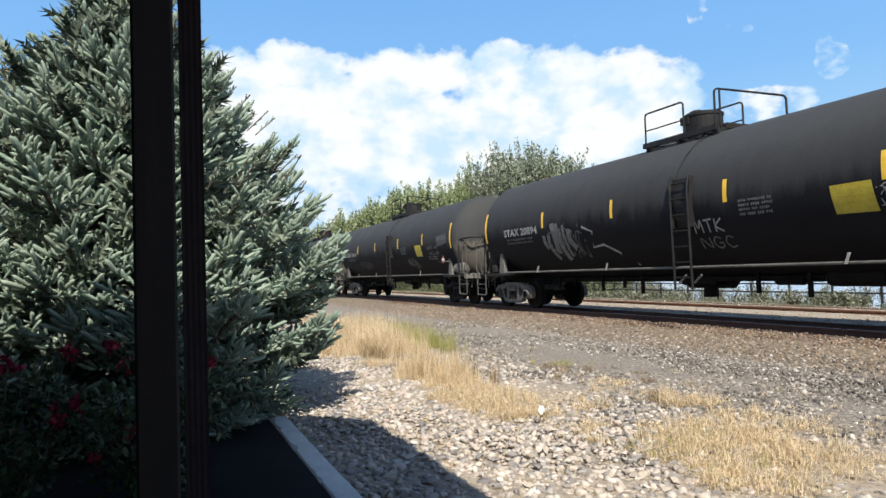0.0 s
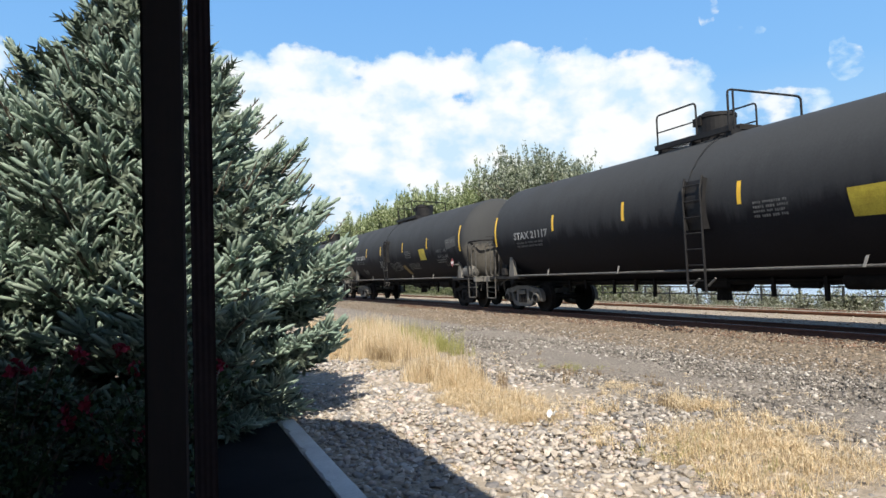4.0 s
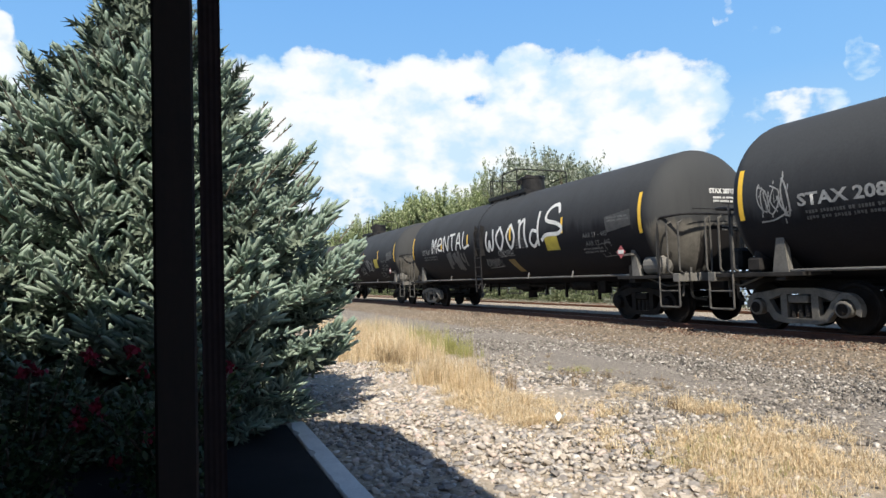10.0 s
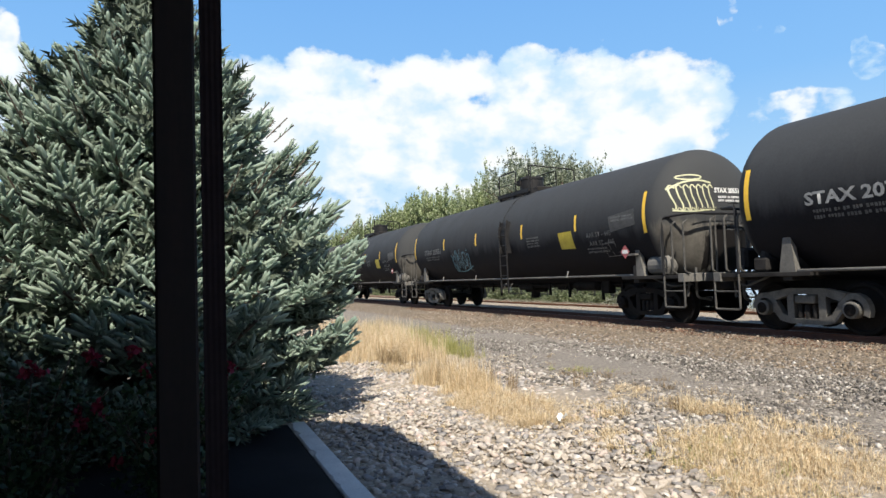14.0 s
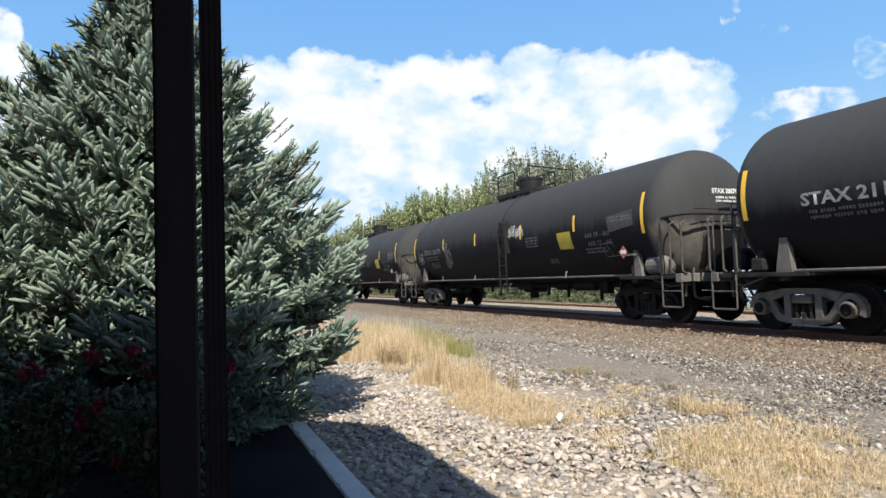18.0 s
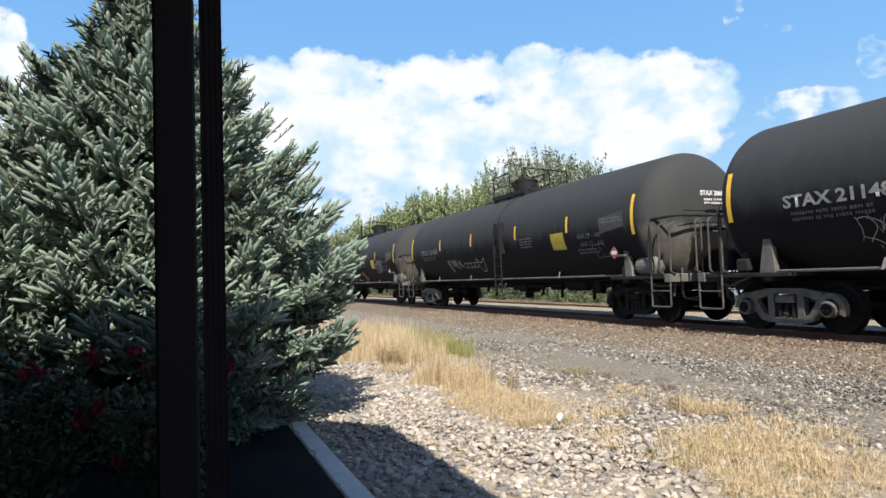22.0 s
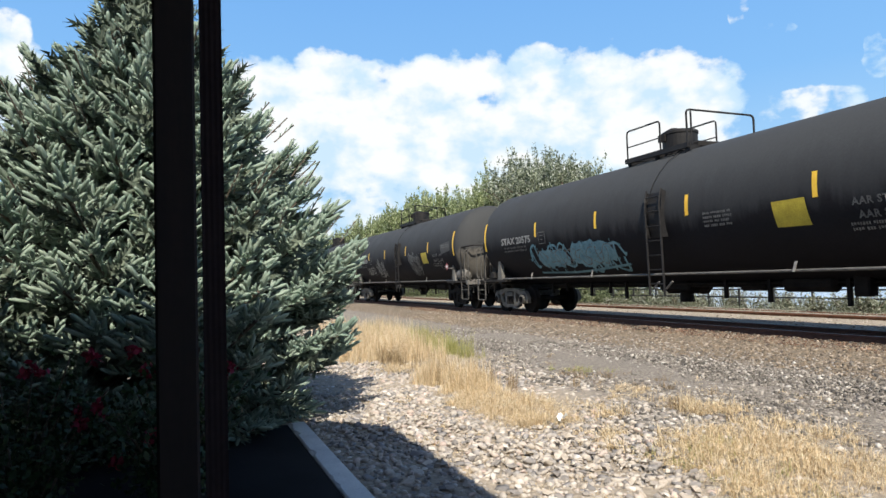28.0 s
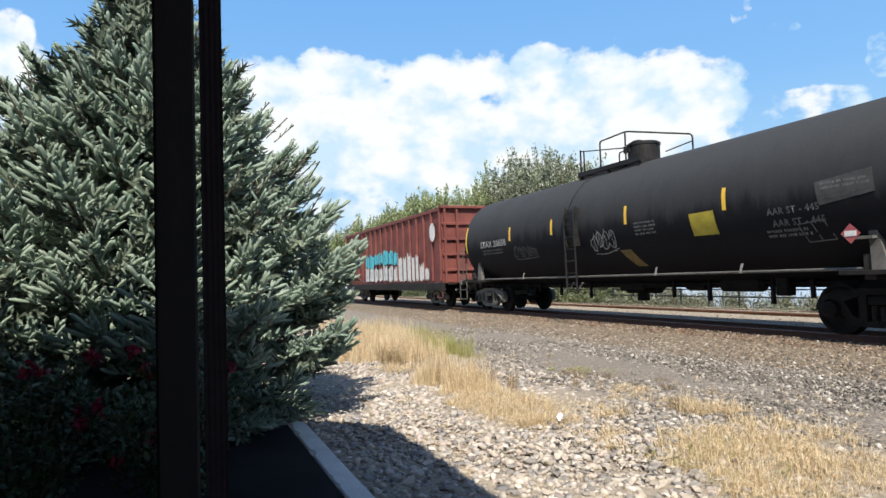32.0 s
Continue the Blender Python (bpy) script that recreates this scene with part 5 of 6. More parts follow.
def shoot_wood(name, rng, origins, dirs, lengths, templates, material, parent, label):
    """The cores of all shoots as one smooth mesh."""
    a, b, c = frames_from(dirs, rng)
    pick = rng.integers(0, len(templates), len(origins))
    vs, fs, off = [], [], 0
    for i, (tv, tf) in enumerate(templates):
        s = pick == i
        m = np.stack([a[s], b[s], c[s]], 1) * lengths[s][:, None, None]
        vs.append((np.einsum("ki,nij->nkj", tv, m) + origins[s][:, None, :]).reshape(-1, 3))
        n = int(s.sum())
        fs.append((tf[None] + (off + np.arange(n) * len(tv))[:, None, None]).reshape(-1, 3))
        off += n * len(tv)
    v, f = np.concatenate(vs), np.concatenate(fs)
    data = bpy.data.meshes.new(name)
    data.vertices.add(len(v))
    data.vertices.foreach_set("co", v.ravel())
    data.loops.add(f.size)
    data.loops.foreach_set("vertex_index", f.ravel().astype(np.int32))
    data.polygons.add(len(f))
    data.polygons.foreach_set("loop_start", np.arange(0, f.size, 3, dtype=np.int32))
    data.update(calc_edges=True)
    data.shade_smooth()
    return link_mesh(name, data, material, parent, label)


def build_spruce(x, y, z, height, seed):
    """Tiers of boughs; each bough a flat spray of side twigs, each twig a fishbone of plump shoots."""
    rng = np.random.default_rng(seed)
    tree = base("blue_spruce", pose(x, y, z))
    tagged(tree, "blue spruce with silvery green needles beside the platform", "spruce tree")
    part("trunk", lathe(bmesh.new(), [(-0.2, 0.15), (0.3, 0.13), (height * 0.5, 0.08), (height - 0.1, 0.02)], 12, pose(0, 0, 0, 0, -90, 0)), M_BARK, tree)
    prof_z = np.array([0.0, 0.3, 0.7, 1.2, 1.6, 2.2, 2.76, 3.4, 4.0, 4.5, 4.75]) * height / 4.75
    prof_r = np.array([1.66, 1.86, 2.18, 2.38, 2.33, 2.05, 1.79, 1.40, 0.84, 0.34, 0.06])
    o, d, ln, inner_o, inner_d = [], [], [], [], []
    limbs, lead = bmesh.new(), bmesh.new()
    up = np.array([0, 0, 1.0])

    def unit(v):
        return v / np.linalg.norm(v)

    def shoot(p, way, size):
        o.append(p)
        d.append(way + rng.normal(0, 0.13, 3))
        ln.append(size)

    def fishbone(p, q, perp, lift, gap=0.090, size=0.138):
        """Shoots in pairs along a twig from p to q, and one at its tip."""
        v = q - p
        length = np.linalg.norm(v)
        v = v / length
        k = max(1, int(length / gap))
        for i in range(k):
            t = (i + rng.uniform(0.2, 0.8)) / k
            at = p + v * length * t
            for sgn in (-1, 1):
                if rng.uniform() < 0.90:
                    shoot(at, v * 0.62 + sgn * perp * rng.uniform(0.55, 0.95) + lift * rng.uniform(0.0, 0.7), size * rng.uniform(0.75, 1.15) * (1.1 - 0.25 * t))
            if rng.uniform() < 0.6:
                shoot(at, v * 0.5 + lift * 0.9 + perp * rng.normal(0, 0.2), size * rng.uniform(0.7, 1.0))
        shoot(q - v * 0.02, v + lift * 0.15, size * rng.uniform(1.1, 1.45))

    levels = 15
    for k in range(levels):
        h = 0.16 + (height - 0.40) * (k / (levels - 1)) ** 0.88
        r_out = np.interp(h, prof_z, prof_r) - 0.10
        count = int(10 + 7 * r_out / 2.4)
        steep = (h / height) ** 2
        for j in range(count):
            az = 2 * np.pi * (j + rng.uniform(-0.3, 0.3)) / count + k * 2.4
            reach = max(0.14, r_out * rng.uniform(0.84, 1.08))
            hh = h + 0.09 * (-1) ** j + rng.uniform(-0.07, 0.07)
            rise = rng.uniform(0.02, 0.16) + 0.50 * steep
            out = np.array([np.cos(az), np.sin(az), 0.0])
            perp = np.array([-np.sin(az), np.cos(az), 0.0])
            ts = np.linspace(0, 1, 7)
            pts = np.array([out * reach * t + up * (hh - 0.10 * reach * np.sin(np.pi * t) - rise * reach * (1 - t * t)) for t in ts])
            pts[:, 2] = np.maximum(pts[:, 2], 0.06)
            if reach > 0.3:
                tube(limbs, [Vector(p) for p in pts[::2]], 0.007 + 0.006 * reach, 4)
            along = unit(pts[-1] - pts[-3])
            lift = unit(up * (1.0 - 0.4 * steep) + out * 0.35)
            start = max(0.25 if reach < 1.2 else 0.40, 1 - 0.85 / max(reach, 0.4))
            n_tw = max(2, int(reach * (1 - start) / 0.135))
            for q in range(n_tw):
                t = start + (1 - start) * (q + 0.35) / n_tw
                p = np.array([np.interp(t, ts, pts[:, c]) for c in range(3)])
                for sgn in (-1, 1):
                    fan = (min(0.52, (1.0 - t) * reach * 0.75) + 0.10) * rng.uniform(0.75, 1.2)
                    tw = unit(along * 0.85 + sgn * perp * rng.uniform(0.65, 1.05) + up * rng.uniform(-0.12, 0.30))
                    fishbone(p, p + tw * fan, unit(np.cross(tw, lift)), lift)
                for m in range(2 if h < 0.6 * height else 4):
                    tw = unit(along * 0.8 + lift * rng.uniform(0.3, 1.0) + perp * rng.normal(0, 0.35))
                    fishbone(p, p + tw * rng.uniform(0.12, 0.30) * (0.5 + 0.5 * min(1.0, reach)), unit(np.cross(tw, lift)), lift)
            tip = unit(along + up * (0.15 + 0.9 * steep))
            fishbone(pts[-1] - along * 0.12, pts[-1] + tip * 0.10, perp, lift, 0.07, 0.145)
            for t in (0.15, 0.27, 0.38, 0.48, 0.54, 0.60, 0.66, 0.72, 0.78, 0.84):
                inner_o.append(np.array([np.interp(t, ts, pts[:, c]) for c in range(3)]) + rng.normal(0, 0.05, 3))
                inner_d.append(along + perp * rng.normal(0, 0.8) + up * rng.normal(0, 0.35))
    # thin leaders with short shoots that stand out past the crown
    for q in range(120):
        az, h = rng.uniform(0, 6.28), height * rng.uniform(0.40, 0.86)
        r = np.interp(h, prof_z, prof_r) * rng.uniform(0.86, 1.0)
        p = Vector((r * math.cos(az), r * math.sin(az), h - 0.05))
        lean = Vector((math.cos(az) * 0.75, math.sin(az) * 0.75, 0.9)) + Vector(rng.normal(0, 0.12, 3))
        tall = rng.uniform(0.14, 0.30)
        tube(lead, [p, p + lean * tall], 0.008, 4)
        for f in (0.25, 0.5, 0.75):
            a = rng.uniform(0, 6.28)
            shoot(np.array(p + lean * tall * f), np.array(lean) + 0.6 * np.array([math.cos(a), math.sin(a), 0]), rng.uniform(0.05, 0.09))
    tagged(part("leader_wood", lead, M_BARK, tree, "thin brown leader twigs"), kind="stuff")
    for q in range(26):
        a = rng.uniform(0, 6.28)
        lean = rng.uniform(0.2, 0.9)
        shoot(np.array([0, 0, height - 0.50 + 0.02 * q]), np.array([lean * np.cos(a), lean * np.sin(a), 1.0]), 0.17)
    o, d, ln = np.array(o), np.array(d), np.array(ln)
    tagged(part("branchwork", limbs, M_BARK, tree), kind="stuff")
    # thinner on the side that faces away from the platform
    keep = (o[:, 0] > -0.5) | (rng.uniform(0, 1, len(o)) < 0.2)
    o, d, ln = o[keep], d[keep], ln[keep]
    shoot_wood("shoot_wood", rng, o, d, ln, [shoot_core(rng) for _ in range(6)], M_NEEDLE, tree, "plump blue-green shoots")
    triangles("needles", scatter_shoots(rng, o, d, ln, [needle_shoot(rng, 32, 0.97, 0.20, 0.05) for _ in range(6)]), M_NEEDLE, tree, "silvery green needles")
    # backing needles, their dark colour filling the gaps as shade
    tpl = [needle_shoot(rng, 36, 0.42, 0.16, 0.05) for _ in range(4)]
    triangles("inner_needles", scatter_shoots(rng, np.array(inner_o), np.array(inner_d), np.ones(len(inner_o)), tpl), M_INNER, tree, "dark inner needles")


build_spruce(-7.9, -0.30, -0.30, 4.75, 11)


def leaf_cloud(rng, centres, per, spread, size, up=0.3, slim=0.28):
    """Lens-shaped leaves of two triangles round given points."""
    n = len(centres) * per
    c = np.repeat(np.asarray(centres), per, 0) + rng.normal(0, 1, (n, 3)) * np.asarray(spread)
    d = rng.normal(0, 1, (n, 3)) + np.array([0, 0, up])
    a, b, t = frames_from(d, rng)
    s = size * rng.uniform(0.6, 1.3, n)[:, None]
    w = a * s * slim
    p0, p1 = c - t * s * 0.5, c + t * s * 0.5
    return np.concatenate([np.stack([p0, c - w, c + w], 1), np.stack([p1, c + w, c - w], 1)], 1).reshape(-1, 3, 3)


def build_tree(x, y, z, height, radius, seed, leaf=0.22, per=22, label="tall grey-green leafy tree on the river bank"):
    rng = np.random.default_rng(seed)
    tree = base("bank_tree", pose(x, y, z))
    tagged(tree, label, "tree", group="trees along the river bank")
    bm = bmesh.new()
    tips = []
    for k in range(5):
        az = rng.uniform(0, 6.28)
        lean = rng.uniform(0.05, 0.35)
        top = np.array([np.cos(az) * radius * lean, np.sin(az) * radius * lean, height * rng.uniform(0.75, 0.95)])
        mid = top * [0.35, 0.35, 0.5]
        tube(bm, [(0, 0, -0.3), tuple(mid * 0.5), tuple(mid), tuple(top)], 0.10, 6)
        for j in range(19):
            t = rng.uniform(0.25, 1.0)
            p = mid * (1 - t) + top * t
            a = rng.uniform(0, 6.28)
            env = radius * np.sqrt(max(0.05, 1 - ((p[2] / height - 0.5) / 0.62) ** 2))
            reach = env * rng.uniform(0.3, 1.15)
            q = p + np.array([np.cos(a) * reach, np.sin(a) * reach, reach * rng.uniform(0.45, 1.0)])
            q[2] = min(q[2], height * rng.uniform(0.72, 1.02))
            tube(bm, [tuple(p), tuple((p + q) / 2 + [0, 0, -0.1]), tuple(q)], 0.028, 4)
            for s in np.linspace(0.3, 1.0, 7):
                tips.append(p * (1 - s) + q * s)
            for m in range(5):
                o = q * 0.75 + p * 0.25
                e = o + rng.normal(0, 0.30, 3) + [0, 0, rng.uniform(0.6, 1.9)]
                for s in (0.25, 0.45, 0.65, 0.85, 1.0):
                    tips.append(o * (1 - s) + e * s)
    part("trunk", bm, M_BARK, tree, "slender forked trunk and limbs")
    triangles("crown", leaf_cloud(rng, tips, per, (0.07, 0.07, 0.16), leaf, 2.0, 0.17), M_LEAF if x > -47 else M_LEAFGREEN, tree, "loose grey-green leaves" if x > -47 else "dense yellow-green leaves")


def plant_bank():
    rows = [(-37.0, 24.6, 9.3, 1.6), (-41.2, 25.2, 10.3, 2.6), (-45.5, 25.8, 10.7, 2.8), (-50.0, 25.2, 10.0, 2.4), (-33.8, 24.4, 7.6, 1.2), (-55.0, 25.6, 9.0, 2.0), (-60.5, 25.3, 9.6, 2.6),
            (-66.5, 25.6, 10.2, 3.0), (-73, 25.2, 10.0, 3.0), (-80, 25.5, 9.8, 3.2), (-88, 25.4, 9.8, 3.4), (-98, 25.2, 9.2, 3.6), (-110, 25.5, 9.6, 4.0), (-125, 25.0, 9.8, 4.2), (-145, 25.0, 10.0, 4.6), (-170, 25.0, 10.3, 5.0)]
    for i, (x, y, h, r) in enumerate(rows):
        build_tree(x, y, ground_z(y), h - ground_z(y) - 0.5, r, 40 + i, leaf=0.27 if x > -60 else 0.40, per=6 if x > -60 else 4)


plant_bank()


def build_shrub(x, y, h, r, seed):
    rng = np.random.default_rng(seed)
    bush = base("bank_shrub", pose(x, y, ground_z(y)))
    tagged(bush, "loose grey-green shrub behind the dark railing", "shrub", group="shrubs along the river bank")
    bm, tips = bmesh.new(), []
    for k in range(11):
        a = rng.uniform(0, 6.28)
        q = np.array([np.cos(a) * r * rng.uniform(0.1, 1), np.sin(a) * r * rng.uniform(0.1, 1), h * rng.uniform(0.5, 1.15)])
        tube(bm, [(0, 0, -0.1), tuple(q * [0.5, 0.5, 0.5]), tuple(q)], 0.010, 4)
        tips += [q * [0.5 + 0.5 * s, 0.5 + 0.5 * s, s] for s in np.linspace(0.2, 1.0, 9)]
    tagged(part("branchwork", bm, M_BARK, bush), kind="stuff")
    dense = x < -24
    triangles("foliage", leaf_cloud(rng, tips, 8 if dense else 6, (0.08, 0.08, 0.08) if dense else (0.06, 0.06, 0.06), 0.13 if dense else 0.075, 0.8), M_HEDGE if dense else M_SHRUB, bush)


def plant_shrubs():
    rnd = random.Random(8)
    x = -75.0
    while x < -7:
        thick = 0.5 + 0.5 * noise.noise((x * 0.28, 1.0, 4.0)) + (0.45 if x < -25 else 0.0)
        for y in (rnd.uniform(17.3, 18.3), rnd.uniform(19.0, 20.4), rnd.uniform(20.4, 22.6)):
            if rnd.random() > 0.62 + 0.7 * thick:
                continue
            if y < 18.4:
                build_shrub(x + rnd.uniform(-0.3, 0.3), y, rnd.uniform(0.22, 0.42), rnd.uniform(0.25, 0.5), int(-x * 100) + 3)
                continue
            h = rnd.uniform(0.60, 1.15) * (0.75 + 0.6 * thick) if x > -25 else rnd.uniform(1.0, 1.8)
            build_shrub(x + rnd.uniform(-0.3, 0.3), y, h - 0.15 * (ground_z(y) + 0.55), rnd.uniform(0.35, 0.7), int(-x * 100) + int(y * 7))
        x += rnd.uniform(0.45, 0.85) * (1.0 if x > -40 else 1.6)


plant_shrubs()


def build_fence():
    fence = base("river_fence", pose(0, 18.6, ground_z(18.6)))
    tagged(fence, "dark metal railing with posts and rails along the river", "fence", kind="structure")
    top = 0.50 - ground_z(18.6)
    for i in range(56):
        a = -84 + 1.45 * i
        part("fence_post", boxed(a - 0.03, a + 0.03, -0.03, 0.03, -0.1, top + 0.04, bevel=0.008), M_FENCE, fence)
        for z in (top, top - 0.27):
            part("fence_rail", boxed(a + 0.04, a + 1.41, -0.025, 0.025, z - 0.025, z + 0.02), M_FENCE, fence)


build_fence()


def build_rose(x, y, h, r, seed, blooms):
    rng = np.random.default_rng(seed)
    bush = base("rose_bush", pose(x, y, -0.30))
    tagged(bush, "red-flowering rose bush in deep shade beside the platform", "rose bush", group="rose bushes")
    bm, tips = bmesh.new(), []
    for k in range(26):
        a = rng.uniform(0, 6.28)
        q = np.array([np.cos(a) * r * rng.uniform(0.1, 1), np.sin(a) * r * rng.uniform(0.1, 1), h * rng.uniform(0.55, 1.0)])
        tube(bm, [(0, 0, -0.05), tuple(q * [0.5, 0.5, 0.6]), tuple(q)], 0.006, 4)
        tips += [q * s for s in np.linspace(0.25, 1.0, 8)]
    tagged(part("branchwork", bm, M_BARK, bush), kind="stuff")
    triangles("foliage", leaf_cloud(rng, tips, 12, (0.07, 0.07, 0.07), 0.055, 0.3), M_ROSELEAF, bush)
    for q in blooms:
        c = np.repeat(np.array([[q[0] - x, q[1] - y, q[2] + 0.30]]), 5, 0)
        c = c + rng.normal(0, 0.018, c.shape)
        triangles("bloom", leaf_cloud(rng, c, 9, 0.012, 0.05, 0.5), M_BLOOM, bush, "cluster of red petals")


BLOOMS = [(-4.4, -0.49, 0.82), (-4.4, -0.80, 0.75), (-4.4, -0.46, 0.51), (-4.4, -0.58, 0.45), (-4.4, -0.18, 0.31), (-4.4, -0.37, 0.17), (-4.4, -0.28, 0.83), (-4.4, -0.19, 0.71)]
build_rose(-4.75, -0.95, 1.12, 0.75, 3, [b for b in BLOOMS if b[1] < -0.5])
build_rose(-4.65, -0.05, 1.12, 0.72, 4, [b for b in BLOOMS if b[1] >= -0.5] + [(-4.4, 0.27, 0.67)])


# ---- stones, ballast, dry grass ----
def rock_template(rng, flat=0.62, coarse=False):
    bm = bmesh.new()
    if coarse:
        bmesh.ops.create_cube(bm, size=0.72)
        bmesh.ops.triangulate(bm, faces=bm.faces)
    else:
        bmesh.ops.create_icosphere(bm, subdivisions=1, radius=0.5)
    v = np.array([p.co for p in bm.verts])
    f = np.array([[q.index for q in p.verts] for p in bm.faces])
    bm.free()
    for _ in range(7):
        nrm = rng.normal(size=3)
        nrm /= np.linalg.norm(nrm)
        cut = rng.uniform(0.17, 0.32)
        over = v @ nrm - cut
        v = v - np.clip(over, 0, None)[:, None] * nrm
    v = v * rng.uniform(0.75, 1.2, 3) * [1, 1, flat] + rng.normal(0, 0.07 if coarse else 0.015, v.shape)
    return v, f


def rock_field(name, rng, xy, z, size, material, parent, templates, label="", sink=0.06):
    vs, fs, off = [], [], 0
    pick = rng.integers(0, len(templates), len(xy))
    for i, (tv, tf) in enumerate(templates):
        s = np.nonzero(pick == i)[0]
        if not len(s):
            continue
        a = rng.uniform(0, 2 * np.pi, len(s))
        b = rng.normal(0, 0.35, len(s))
        ca, sa, cb, sb = np.cos(a), np.sin(a), np.cos(b), np.sin(b)
        zero, one = np.zeros_like(a), np.ones_like(a)
        rz = np.stack([np.stack([ca, -sa, zero], 1), np.stack([sa, ca, zero], 1), np.stack([zero, zero, one], 1)], 1)
        rx = np.stack([np.stack([one, zero, zero], 1), np.stack([zero, cb, -sb], 1), np.stack([zero, sb, cb], 1)], 1)
        m = (rz @ rx) * size[s][:, None, None]
        v = np.einsum("nij,kj->nki", m, tv)
        v += np.stack([xy[s, 0], xy[s, 1], z[s] + size[s] * sink], 1)[:, None, :]
        k = len(tv)
        vs.append(v.reshape(-1, 3))
        fs.append((tf[None] + (off + np.arange(len(s)) * k)[:, None, None]).reshape(-1, 3))
        off += len(s) * k
    v, f = np.concatenate(vs), np.concatenate(fs)
    data = bpy.data.meshes.new(name)
    data.vertices.add(len(v))
    data.vertices.foreach_set("co", v.ravel())
    data.loops.add(f.size)
    data.loops.foreach_set("vertex_index", f.ravel().astype(np.int32))
    data.polygons.add(len(f))
    data.polygons.foreach_set("loop_start", np.arange(0, f.size, 3, dtype=np.int32))
    data.update(calc_edges=True)
    return link_mesh(name, data, material, parent, label)


def lay(rng, n, x0, x1, y0, y1, keep=None):
    xy = np.stack([rng.uniform(x0, x1, n), rng.uniform(y0, y1, n)], 1)
    if keep is not None:
        xy = xy[np.array([rng.uniform() < keep(a, b) for a, b in xy])]
    return xy


# patches of dry grass: centre, half-sizes, thickness, height
PATCHES = [(-13.4, 3.85, 2.3, 1.25, 1.0, 0.44), (-16.5, 4.3, 2.0, 1.1, 0.8, 0.40), (-10.4, 3.5, 1.1, 0.5, 0.5, 0.12), (-8.75, 3.65, 0.95, 0.55, 1.1, 0.32), (-7.9, 3.55, 0.6, 0.5, 1.1, 0.22), (-6.6, 3.50, 1.35, 0.55, 1.4, 0.11),
           (-6.0, 4.15, 0.5, 0.35, 0.8, 0.12), (-6.6, 5.25, 0.7, 0.45, 0.65, 0.09), (-5.45, 5.25, 0.5, 0.4, 0.9, 0.13), (-4.9, 3.60, 0.65, 0.38, 0.75, 0.09), (-4.2, 4.3, 0.85, 0.80, 0.95, 0.10), (-3.3, 4.2, 0.7, 1.0, 0.95, 0.10), (-4.5, 5.2, 0.8, 0.45, 0.7, 0.11)]


def grass_at(x, y):
    """How much dry grass grows at a spot, 0 to 1, and how high."""
    w = 0.6 * noise.noise((x * 0.9, y * 1.2, 7.0)) + 0.6 * noise.noise((x * 2.6, y * 2.6, 2.0))
    best, height, total = 0.0, 0.0, 1e-6
    for cx, cy, rx, ry, thick, tall in PATCHES:
        k = thick * max(0.0, 1.25 - ((x - cx) / rx) ** 2 - ((y - cy) / ry) ** 2)
        best = max(best, min(k, thick))
        height += k * k * tall
        total += k * k
    return max(0.0, min(1.0, 0.95 * best + 0.95 * w - 0.16)) if best > 0 else 0.0, height / total


def grassy(x, y):
    return grass_at(x, y)[0]


